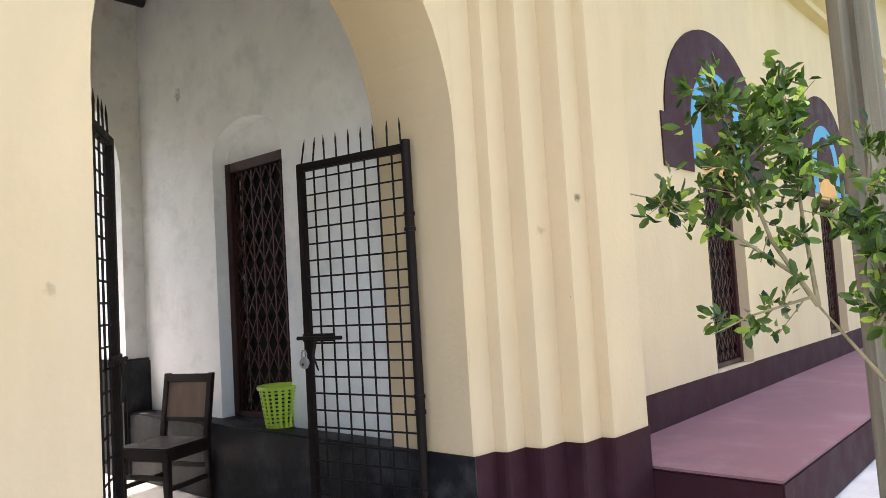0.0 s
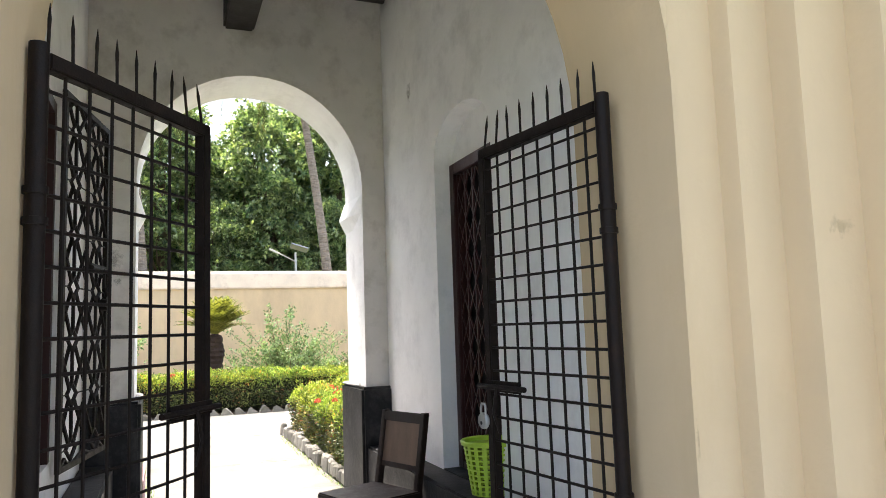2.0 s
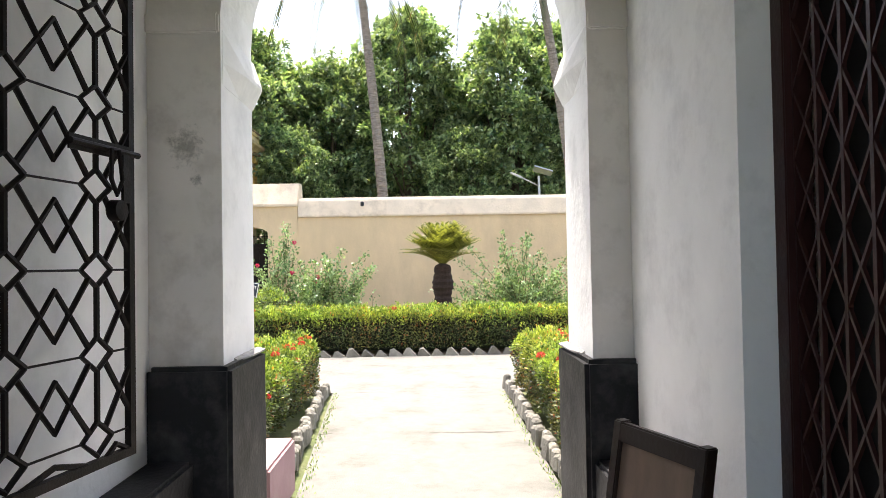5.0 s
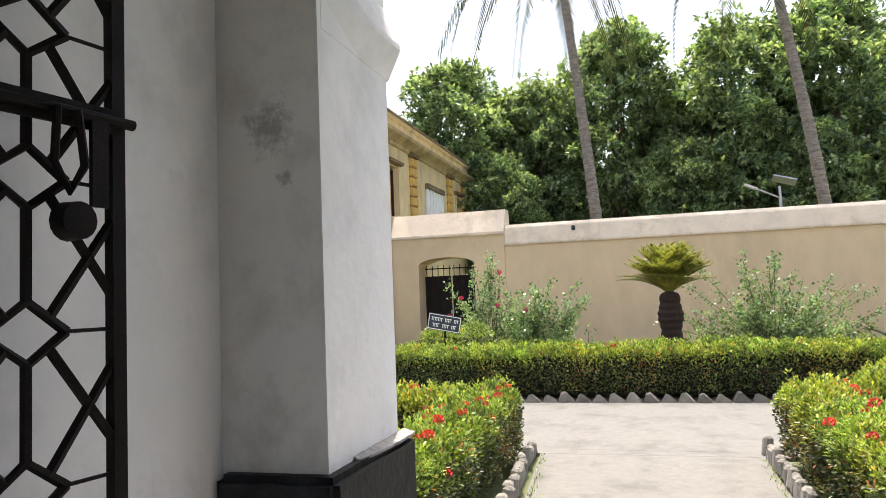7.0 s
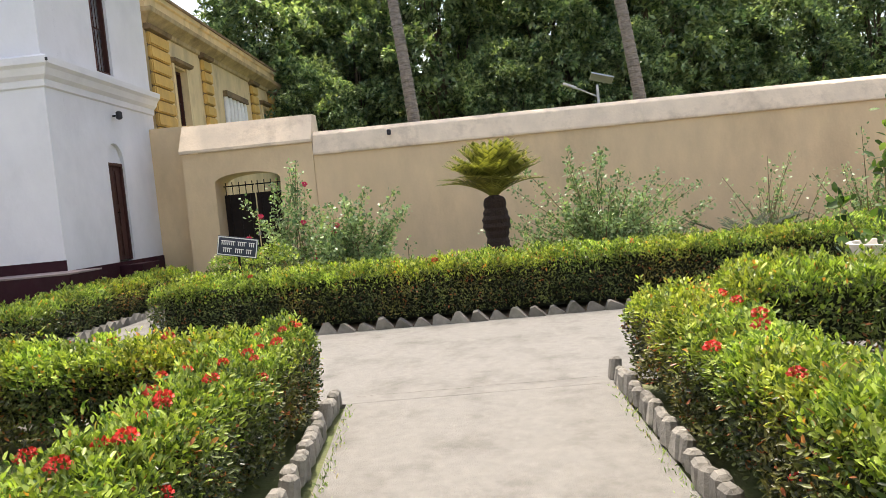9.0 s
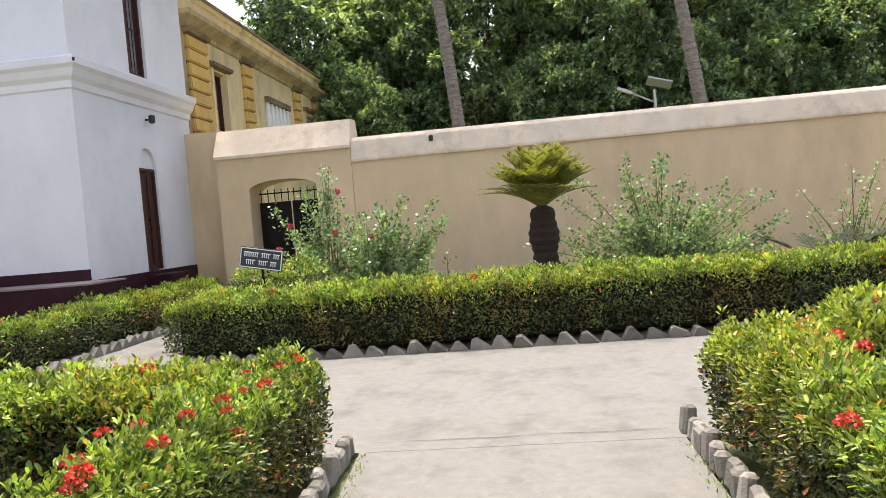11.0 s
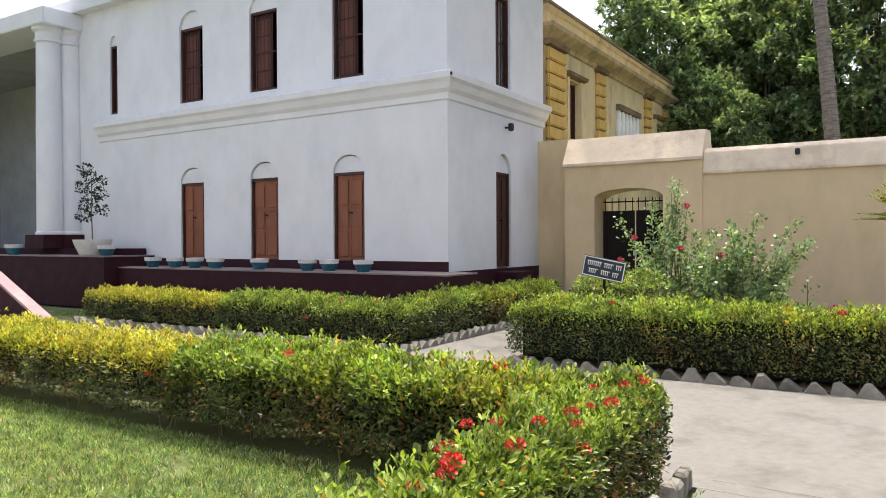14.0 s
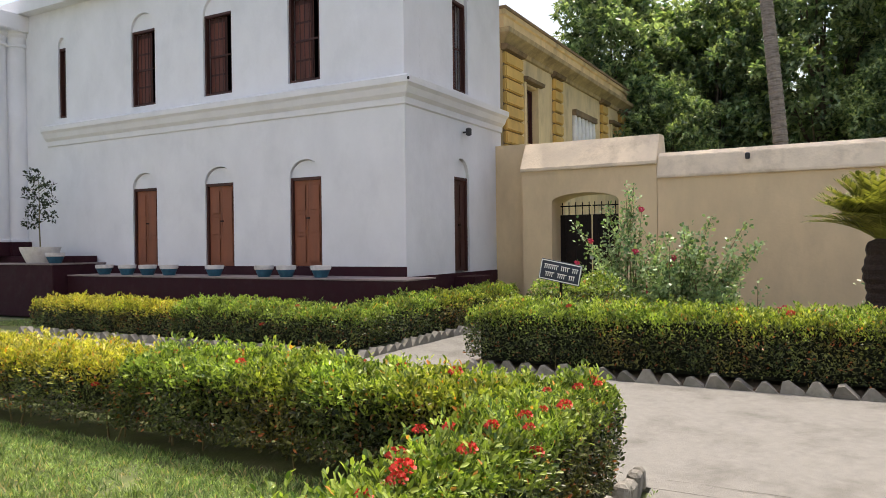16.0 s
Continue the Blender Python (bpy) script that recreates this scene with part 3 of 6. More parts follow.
# far arch with imposts and plinths
AL, AR, SP = 1.68, 3.275, 2.47
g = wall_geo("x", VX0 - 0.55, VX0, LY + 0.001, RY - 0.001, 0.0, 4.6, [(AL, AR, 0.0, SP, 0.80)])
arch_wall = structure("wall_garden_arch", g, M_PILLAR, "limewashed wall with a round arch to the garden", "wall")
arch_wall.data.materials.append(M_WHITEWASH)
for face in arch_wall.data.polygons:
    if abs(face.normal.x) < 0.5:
        face.material_index = 1          # reveal lighter than the face: its daylight is put into the colour
for side, y0, y1 in (("l", LY, AL), ("r", AR, RY)):
    s = 1 if side == "l" else -1
    e = AL if side == "l" else AR
    g = G()
    for x, k in ((VX0 - 0.57, 1.0), (VX0 - 0.30, 0.8), (VX0 - 0.02, 0.02)):
        g.v += [(x, e + s * y, z) for y, z in ((-0.17, 2.17), (0.001, 2.17), (0.001 + 0.05 * k, 2.275), (0.001 + 0.048 * k, 2.295), (0.002 + 0.004 * k, 2.42), (-0.17, 2.42))]
    for c in range(2):
        g.f += [tuple(c * 6 + q for q in (k, (k + 1) % 6, (k + 1) % 6 + 6, k + 6)) for k in range(6)]
    g.f += [tuple(range(6)), tuple(range(12, 18))]
    wall_y = LY + 0.0015 if side == "l" else RY - 0.0015
    structure("impost_band_" + side, G().box(VX0 + 0.001, VX0 + 0.028, min(wall_y, e - s * 0.004), max(wall_y, e - s * 0.004), 2.39, 2.48), M_PILLAR, "limewashed band at the springing of the arch", "impost", bevel=0.008)
    structure("impost_" + side, g, M_WHITEWASH, "limewashed impost moulding", "impost", bevel=0.004)
    g = G().box(VX0 - 0.61, VX0 + 0.05, min(e - s * 0.318, e + s * 0.045), max(e - s * 0.318, e + s * 0.045), 0.0, 0.955)
    structure("plinth_" + side, g, M_BLACKPAINT, "black painted pillar plinth", "plinth", bevel=0.02)
    cap, rr = G(), random.Random(ord(side))
    n = 34
    for k in range(n + 1):
        x = VX0 - 0.606 + 0.44 * k / n
        reach, lift = 0.044 + rr.uniform(-0.003, 0.002) - 0.03 * (k / n) ** 4, 0.968 + rr.uniform(-0.002, 0.002)
        cap.v += [(x, e + s * 0.001, 0.95), (x, e + s * 0.001, lift), (x, e + s * reach, 0.9575 + rr.uniform(-0.001, 0.002)), (x, e + s * reach, 0.95)]
    for k in range(n):
        cap.f += [tuple(k * 4 + q for q in (c, (c + 1) % 4, (c + 1) % 4 + 4, c + 4)) for c in range(4)]
    cap.f += [(0, 1, 2, 3), (n * 4, n * 4 + 1, n * 4 + 2, n * 4 + 3)]
    structure("plinth_cap_" + side, cap, M_CAP, "worn whitewash on the sloping plinth edge", "plinth")
for y0, y1, n in ((-14.0, LY - 0.45, "a"), (RY + 0.45, 22.0, "b")):
    structure("wall_garden_side_" + n, G().box(VX0 - 0.55, VX0, y0, y1, 0, 6.2), M_WHITEWASH, "limewashed building wall towards the garden", "wall")
structure("roof", G().box(VX0 - 0.7, -1.5, -14, 26, 6.2, 6.4), M_CEIL, "flat roof slab", "roof")
structure("wall_upper", G().box(VX0 - 0.55, VX0, LY - 0.45, RY + 0.45, 4.6, 6.2), M_WHITEWASH, "limewashed upper wall", "wall")

# ---- garden wall and gate block ----
GX = -19.65
def walltop(x0, back, z0, z1, ztop):
    """A coping: a vertical face, then a slope back to the top."""
    return [(x0 + 0.05, z0), (x0 + 0.05, z0 + 0.05), (x0 - 0.04, z1), (x0 - 0.16, ztop), (back, ztop), (back, z0)]
structure("garden_wall", G().box(GX - 0.45, GX, -0.50, 30.0, 0, 2.55), M_BEIGE, "high beige plastered garden wall", "wall")
structure("garden_wall_coping", G().prism(walltop(GX, GX - 0.5, 2.53, 2.92, 3.0), "y", -0.498, 30.0), M_COPING, "pale sloping coping stained by weather", "coping", bevel=0.01)
g = wall_geo("x", GX - 0.75, GX + 0.02, -3.10, -0.505, 0, 2.80, [(-2.50, -1.20, 0.0, 2.17, 0.17)])
structure("gate_block", g, M_BEIGE, "beige plastered gateway with a low arch", "gateway")
structure("gate_block_roof", G().prism([(GX + 0.08, 2.79), (GX + 0.08, 2.85), (GX - 0.22, 3.36), (GX - 0.6, 3.38), (GX - 0.80, 2.79)], "y", -3.13, -0.50), M_COPING,
          "sloping plaster roof of the gateway", "coping", bevel=0.01)
structure("garden_wall_end", G().box(GX - 0.7, GX - 0.38, -3.95, -3.101, 0, 3.40), M_BEIGE, "beige plastered wall joining the white house", "wall")
structure("garden_wall_north", G().box(-19.5, -6.2, 18.0, 18.4, 0, 3.0), M_BEIGE, "beige plastered garden wall", "wall")


def iron_gate():
    t = thing("iron_gate", (GX - 0.45, -1.85, 0.02), "black sheet-metal double gate with bars above", "gate")
    for s in (-1, 1):
        a, b = sorted((s * 0.015, s * 0.64))
        leaf = part("gate_leaf", G().box(-0.015, 0.015, a, b, 0.03, 1.92), M_STEEL, t, "black sheet steel leaf", bevel=0.004)
        gg = G()
        for k in range(3):
            yy = a + (b - a) * (k + 0.5) / 3
            gg.box(0.015, 0.03, yy - 0.012, yy + 0.012, 0.05, 1.90)
        part("rib", gg, M_STEEL, leaf)
        for k in range(5):
            yy = a + 0.04 + (b - a - 0.08) * k / 4
            part("bar", G().pipe([(0, yy, 1.92), (0, yy, 2.17)], 0.009, 6), M_STEEL, leaf)
        part("rail", G().box(-0.012, 0.012, a, b, 2.08, 2.105), M_STEEL, leaf)
    part("padlock", G().box(0.03, 0.06, -0.035, 0.035, 1.05, 1.13), M_LOCK, t, "small steel padlock", bevel=0.008)
    return t


iron_gate()

# ---- white house ----
HX, HY = -16.5, -3.86
FD = [(-10.55, -9.82), (-8.45, -7.70), (-6.32, -5.60)]
FL, TOP = 1.02, 6.78
g = wall_geo("x", HX - 0.5, HX, -14.2, HY, 0.0, 3.7, [(a, b, 0.9, 2.64, 0.30) for a, b in FD])
structure("house_wall_front_low", g, M_WHITE, "white limewashed house wall", "wall")
g = wall_geo("x", HX - 0.5, HX, -14.2, HY, 3.7, TOP, [(a, b, 4.32, 5.90, 0.34) for a, b in FD] + [(-13.0, -12.72, 4.32, 5.90, 0.22)])
structure("house_wall_front_high", g, M_WHITE, "white limewashed house wall", "wall")
SD = (-18.80, -18.20)
g = wall_geo("y", HY - 0.5, HY, -20.3, HX - 0.5005, 0.0, 3.7, [(*SD, 0.85, 2.66, 0.34)])
structure("house_wall_side_low", g, M_WHITE, "white limewashed house wall", "wall")
g = wall_geo("y", HY - 0.5, HY, -20.3, HX - 0.5005, 3.7, TOP, [(*SD, 4.25, 5.97, 0.34)])
structure("house_wall_side_high", g, M_WHITE, "white limewashed house wall", "wall")
# Solid filling, coloured near-black for the darkness behind the openings.
structure("house_core", G().box(-20.25, HX - 0.75, -13.6, HY - 0.75, 0, TOP - 0.1), M_DARK, "near-black filling for the dark inside of the house", "interior")
structure("house_roof", G().box(-20.5, HX + 0.25, -24.0, HY + 0.25, TOP, TOP + 0.3), M_WHITE, "white roof parapet", "roof")
# string course between the storeys
CO = [(0.0, 3.70), (0.035, 3.72), (0.04, 3.82), (0.10, 3.88), (0.14, 3.98), (0.19, 4.03), (0.20, 4.13), (0.06, 4.19), (0.0, 4.2)]
g = G()
for k in range(len(CO)):
    a, z = CO[k]
    g.v += [(HX + a, -13.4, z), (HX + a, HY + a, z), (-20.3, HY + a, z)]
for k in range(len(CO) - 1):
    for c in range(2):
        g.f.append((k * 3 + c, k * 3 + c + 1, k * 3 + c + 4, k * 3 + c + 3))
g.f.append(tuple(range(0, len(CO) * 3, 3)))
structure("house_cornice", g, M_WHITE, "white moulded string course round the house", "cornice")
structure("house_base_front", G().box(HX, HX + 0.012, -12.4, HY + 0.012, 0.0, 1.03), M_MAROON, "dark maroon base band", "trim")
structure("house_base_side", G().box(-20.0, HX - 0.001, HY, HY + 0.03, 0.0, 0.86), M_MAROON, "dark maroon base band", "trim")
structure("house_ledge", G().box(HX + 0.013, HX + 0.90, -11.44, HY + 0.55, 0.0, 0.84), M_MAROON, "dark maroon plinth below the house", "plinth", bevel=0.012)
structure("house_ledge_top", G().box(HX + 0.013, HX + 0.91, -11.42, HY + 0.56, 0.8405, 0.865), M_LEDGE, "worn cement top of the plinth", "plinth")
structure("house_porch", G().box(HX - 3.5, HX + 1.2, -24.0, -11.45, 0.0, 1.07), M_MAROON, "dark maroon raised porch", "porch", bevel=0.012)
structure("house_porch_top", G().box(HX - 3.5, HX + 1.22, -24.0, -11.43, 1.0705, 1.10), M_LEDGE, "worn cement porch floor", "porch")
structure("house_porch_step", G().box(HX + 0.02, HX + 0.55, -24.0, -11.7, 1.101, 1.24), M_MAROON, "dark maroon porch step", "step", bevel=0.01)


def arch_head(t, w, z, rise, mat):
    """The plastered field in the arched recess above a door or window."""
    part("arched_head", G().prism([(0, z)] + [(w / 2 - w / 2 * math.cos(math.pi * i / 18), z + 0.002 + rise * math.sin(math.pi * i / 18)) for i in range(19)] + [(w, z)], "x", -0.06, -0.005), mat, t, "white plastered arched head")


def panel_door(m, w, h, mat, label, group, open_leaf=False):
    """A two-leaf panelled door in a frame; its front faces +x, width along y."""
    t = thing("panelled_door", m, label, "door", group)
    part("jamb", G().box(-0.05, 0.02, 0, 0.045, 0, h), M_SHUTTER, t, bevel=0.004)
    part("jamb", G().box(-0.05, 0.02, w - 0.045, w, 0, h), M_SHUTTER, t, bevel=0.004)
    part("head", G().box(-0.05, 0.02, 0.045, w - 0.045, h - 0.05, h), M_SHUTTER, t, bevel=0.004)
    half = (w - 0.09) / 2
    for k in range(2):
        y0 = 0.045 + k * half
        leaf = part("door_leaf", G().box(-0.055, -0.025, y0 + 0.003, y0 + half - 0.003, 0.01, h - 0.05), mat, t)
        for z0, z1 in ((0.08, 0.55), (0.62, 0.95), (1.02, h - 0.13)):
            part("panel", G().box(-0.025, -0.010, y0 + 0.05, y0 + half - 0.05, z0, z1), mat, leaf, bevel=0.008)
    part("latch", G().box(-0.01, 0.01, w / 2 - 0.02, w / 2 + 0.05, 0.86, 0.885), M_STEEL, t)
    return t


def barred_window(m, w, h, label, group):
    """Slatted shutters behind upright iron bars; the front faces +x, width along y."""
    t = thing("shuttered_window", m, label, "window", group)
    part("jamb", G().box(-0.08, 0.01, 0, 0.045, 0, h), M_SHUTTER, t, bevel=0.004)
    part("jamb", G().box(-0.08, 0.01, w - 0.045, w, 0, h), M_SHUTTER, t, bevel=0.004)
    part("head", G().box(-0.08, 0.01, 0.045, w - 0.045, h - 0.05, h), M_SHUTTER, t, bevel=0.004)
    part("sill", G().box(-0.08, 0.02, 0.045, w - 0.045, 0, 0.05), M_SHUTTER, t, bevel=0.004)
    leaf = part("shutter", G().box(-0.13, -0.10, 0.045, w * 0.62, 0.05, h - 0.05), M_SHUTTER, t)
    for k in range(4):
        part("panel", G().box(-0.10, -0.088, 0.07, w * 0.62 - 0.03, 0.10 + k * (h - 0.2) / 4, 0.06 + (k + 1) * (h - 0.2) / 4), M_SLAT, leaf, bevel=0.005)
    nb = max(2, int(w / 0.11))
    for k in range(nb):
        y = 0.045 + (w - 0.09) * (k + 0.5) / nb
        part("bar", G().pipe([(-0.05, y, 0.05), (-0.05, y, h - 0.05)], 0.009, 6), M_SHUTTER, t)
    part("cross_bar", G().box(-0.055, -0.045, 0.045, w - 0.045, h * 0.48, h * 0.48 + 0.03), M_SHUTTER, t)
    return t


for a, b in FD:
    t = panel_door((HX - 0.05, a, FL), b - a, 1.60, M_DOOR, "brown panelled double door under a white arched head", "doors of the white house")
    arch_head(t, b - a, 1.605, 0.295, M_WHITE)
    t = barred_window((HX - 0.05, a, 4.32), b - a, 1.57, "dark brown shuttered window with upright bars", "upper windows of the white house")
    arch_head(t, b - a, 1.575, 0.335, M_WHITE)
t = barred_window((HX - 0.05, -13.0, 4.32), 0.28, 1.57, "narrow dark shuttered window beside the porch", "upper windows of the white house")
arch_head(t, 0.28, 1.575, 0.215, M_WHITE)
sd = SD[1] - SD[0]
t = panel_door(pose(SD[1], HY - 0.06, 0.88, 0, 0, 90), sd, 1.77, M_SHUTTER, "dark brown panelled door in the white side wall", "doors of the white house")
arch_head(t, sd, 1.775, 0.335, M_WHITE)
t = barred_window(pose(SD[1], HY - 0.06, 4.25, 0, 0, 90), sd, 1.71, "dark shuttered window with upright bars in the side wall", "upper windows of the white house")
arch_head(t, sd, 1.715, 0.335, M_WHITE)
structure("house_side_step", G().box(SD[0] - 0.1, SD[1] + 0.1, HY + 0.031, HY + 0.45, 0.0, 0.8), M_MAROON, "dark maroon door step", "step", bevel=0.01)


def round_column(m, h, r, label):
    t = thing("porch_column", m, label, "column", "porch columns")
    part("base", G().box(-r * 1.35, r * 1.35, -r * 1.35, r * 1.35, 0, 0.32), M_MAROON, t, "dark maroon column base", bevel=0.01)
    part("shaft", G().lathe([(r * 1.1, 0.32), (r * 1.1, 0.37), (r, 0.40), (r * 0.97, h * 0.5), (r * 0.9, h - 0.35)], 28), M_WHITE, t, smooth=True)
    part("capital", G().lathe([(r * 0.9, h - 0.35), (r * 1.05, h - 0.33), (r * 1.05, h - 0.28), (r * 0.95, h - 0.25), (r * 0.95, h - 0.12), (r * 1.2, h - 0.06), (r * 1.2, h)], 28), M_WHITE, t, smooth=True)
    return t


round_column((-15.95, -14.55, 1.245), 5.15, 0.29, "tall round white porch column on a dark base")
round_column((-16.40, -14.42, 1.245), 5.15, 0.26, "tall round white porch column beside the wall")
structure("porch_lintel", G().box(HX - 0.2, HX + 0.95, -24.0, -14.05, 6.396, 6.775), M_WHITE, "white porch lintel", "lintel", bevel=0.02)
structure("porch_back_wall", G().box(HX - 3.4, HX - 3.1, -24.0, -14.2, 1.0, TOP), M_PORCH, "white wall inside the porch, shade put into its grey", "wall")
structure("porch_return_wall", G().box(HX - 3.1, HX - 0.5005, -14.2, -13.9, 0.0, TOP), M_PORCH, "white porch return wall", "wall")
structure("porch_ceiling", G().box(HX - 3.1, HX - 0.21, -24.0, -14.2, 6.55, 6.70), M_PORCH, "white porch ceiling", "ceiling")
# Unseen wall, added so that less daylight enters the porch.
structure("porch_light_block", G().box(HX - 3.4, HX + 0.9, -24.3, -24.001, 0.0, TOP), M_PORCH, "unseen wall added to keep light out of the porch", "wall")
# porch stair with a sloping side wall
st = thing("stair_side_wall", (-13.25, -10.0, 0), "sloping maroon stair wall with a pink cement cap", "stair wall")
part("side_wall", G().prism([(0.0, 0.0), (0.0, 0.04), (-2.6, 1.22), (-2.6, 0.0)], "x", -0.1, 0.1), M_MAROON, st, bevel=0.01)
part("side_wall_cap", G().prism([(0.04, 0.03), (0.04, 0.08), (-2.6, 1.27), (-2.6, 1.222)], "x", -0.12, 0.12), M_PINK, st, "faded pink cement cap")

# ---- ochre house behind the wall ----
YX0, YX1, YY = -30.4, -20.75, -4.0
g = wall_geo("y", YY - 0.5, YY, YX0, YX1, 0, 6.0, [(-22.7, -22.0, 3.6, 5.05, 0.0), (-27.2, -25.3, 3.6, 5.0, 0.0), (-29.6, -29.0, 3.6, 5.0, 0.0)])
structure("ochre_house_side", g, M_PALEYEL, "faded ochre house wall", "wall")
structure("ochre_house_front", G().box(YX1 - 0.5, YX1, -12, YY - 0.501, 0, 6.0), M_YELLOW, "ochre house wall", "wall")
# Solid near-black filling: darkness indoors put into the colour.
structure("ochre_house_core", G().box(YX0, YX1 - 0.6, -12, YY - 0.7, 0, 5.9), M_DARK, "near-black filling for the dark inside of the house", "interior")
YC = [(0, 5.62), (0.05, 5.64), (0.07, 5.72), (0.16, 5.80), (0.28, 5.88), (0.30, 5.97), (0.10, 6.0), (-0.3, 6.0), (-0.3, 5.62)]
YP = [(0.06, 6.0005), (0.06, 6.30), (0.12, 6.32), (0.12, 6.42), (-0.3, 6.42), (-0.3, 6.0005)]
for prof, mat, word in ((YC, M_CORNICE, "stained ochre cornice"), (YP, M_PALEYEL, "faded stained parapet")):
    g = G()
    n = len(prof)
    for a, z in prof:
        g.v += [(YX0 - 0.3, YY + a, z), (YX1 + a, YY + a, z), (YX1 + a, -12.0, z)]
    for k in range(n):
        for c in range(2):
            m = (k + 1) % n
            g.f.append((k * 3 + c, k * 3 + c + 1, m * 3 + c + 1, m * 3 + c))
    g.f += [tuple(range(0, n * 3, 3)), tuple(range(2, n * 3, 3))]
    structure("ochre_house_cornice" if mat is M_CORNICE else "ochre_house_parapet", g, mat, word + " of the ochre house", "cornice")
structure("ochre_house_coping", G().box(YX0 - 0.3, YX1 + 0.16, YY - 0.3, YY + 0.16, 6.4205, 6.48), M_MOULD, "dark weathered parapet coping", "coping")
for i, (x0, x1) in enumerate(((YX1 - 0.95, YX1 + 0.03), (-24.35, -23.75), (-28.4, -27.8), (YX0, YX0 + 0.6))):
    t = thing("quoin_pier", (x0, YY, 3.0), "banded ochre pier with deep joints", "pier", "banded piers")
    bl = mesh_of("block", G().box(0, x1 - x0, 0.0, 0.10, 0, 0.255), M_YELLOW, bevel=0.025)
    part("joint_backing", G().box(0.03, x1 - x0 - 0.03, 0.0, 0.035, 0, 2.56), M_MOULD, t, "dark recessed joints")
    for k in range(9):
        part("block", bl, M_YELLOW, t, at=pose(0, 0, k * 0.285))
    part("capital", G().prism([(0, 2.56), (0.14, 2.58), (0.18, 2.66), (0.10, 2.70), (0, 2.7)], "x", -0.05, x1 - x0 + 0.05), M_MOULD, t, "weathered capital")
for x0, x1 in ((-22.7, -22.0), (-29.6, -29.0)):
    barred_window(pose(x1, YY - 0.12, 3.6, 0, 0, 90), x1 - x0, 1.42, "dark shuttered window in the ochre wall", "ochre house windows")
    t = thing("window_surround", (x0, YY, 3.6), "faded ochre window surround", "surround", "ochre window surrounds")
    part("side", G().box(-0.12, -0.003, 0, 0.05, 0, 1.5), M_PALEYEL, t)
    part("side", G().box(x1 - x0 + 0.003, x1 - x0 + 0.12, 0, 0.05, 0, 1.5), M_PALEYEL, t)
    part("hood", G().prism([(0, 1.5), (0.14, 1.53), (0.16, 1.6), (0, 1.63)], "x", -0.2, x1 - x0 + 0.2), M_MOULD, t)
t = thing("balcony_bay", (-27.2, YY, 3.4), "grey weathered balusters in a bay of the ochre house", "balustrade")
part("rail", G().box(0, 1.9, -0.1, 0.12, 1.45, 1.6), M_MOULD, t)
for k in range(6):
    part("baluster", G().lathe([(0.09, 0), (0.11, 0.3), (0.07, 0.7), (0.10, 1.1), (0.08, 1.45)], 10, (0.15 + k * 0.32, 0.0, 0)), M_WHITEWASH, t, "grey plaster column", smooth=True)


# ---- plants ----
def leaves(points, normals, size, seed, spread=0.7, fold=0.25, wide=0.45, up=0.3, along=0.75, rounded=False):
    """Pointed folded leaves at the points: verts and faces. Each leaf is its own island."""
    r = np.random.default_rng(seed)
    n = len(points)
    p = np.asarray(points, float)
    nor = np.asarray(normals, float) + r.normal(0, spread, (n, 3)) + np.array((0, 0, up))
    nor /= np.linalg.norm(nor, axis=1)[:, None] + 1e-9
    t = r.normal(0, 1, (n, 3))
    t -= nor * (t * nor).sum(1)[:, None]
    t /= np.linalg.norm(t, axis=1)[:, None] + 1e-9
    d = nor * along + t * math.sqrt(1 - along * along)              # the way a leaf points
    s = np.cross(d, nor)
    s /= np.linalg.norm(s, axis=1)[:, None] + 1e-9
    q = np.cross(s, d)
    ln = size * r.uniform(0.65, 1.25, n)[:, None]
    w = ln * wide * 0.5
    base, tip = p, p + d * ln
    if rounded:
        lo, hi = p + d * ln * 0.38, p + d * ln * 0.78
        lift = q * ln * fold * 0.3
        v = np.stack([base, lo + s * w + lift, hi + s * w * 0.85 + lift, tip, hi - s * w * 0.85 + lift, lo - s * w + lift], 1).reshape(-1, 3)
        k = np.arange(n) * 6
        return v, np.concatenate([np.stack([k, k + 1, k + 2], 1), np.stack([k, k + 2, k + 3], 1), np.stack([k, k + 3, k + 4], 1), np.stack([k, k + 4, k + 5], 1)])
    mid = p + d * ln * 0.5
    a, b = mid + s * w + q * ln * fold * 0.3, mid - s * w + q * ln * fold * 0.3
    v = np.stack([base, a, tip, b], 1).reshape(-1, 3)
    k = np.arange(n) * 4
    f = np.concatenate([np.stack([k, k + 1, k + 2], 1), np.stack([k, k + 2, k + 3], 1)])
    return v, f


def leaf_mesh(name, v, f, mat):
    me = bpy.data.meshes.new(name)
    me.vertices.add(len(v))
    me.vertices.foreach_set("co", v.astype(np.float32).ravel())
    me.loops.add(len(f) * 3)
    me.loops.foreach_set("vertex_index", f.astype(np.int32).ravel())
    me.polygons.add(len(f))
    me.polygons.foreach_set("loop_start", np.arange(0, len(f) * 3, 3, dtype=np.int32))
    me.update(calc_edges=True)
    me.validate()
    me.materials.append(mat)
    return me


def lumps(xs, ys, seed):
    """How far a hedge top rises and falls: broad swells and small tufts."""
    return np.array([noise.noise(Vector((a, b, seed)) * 2.3) * 0.09 + noise.noise(Vector((a, b, seed + 5)) * 7.0) * 0.055 for a, b in zip(xs, ys)])


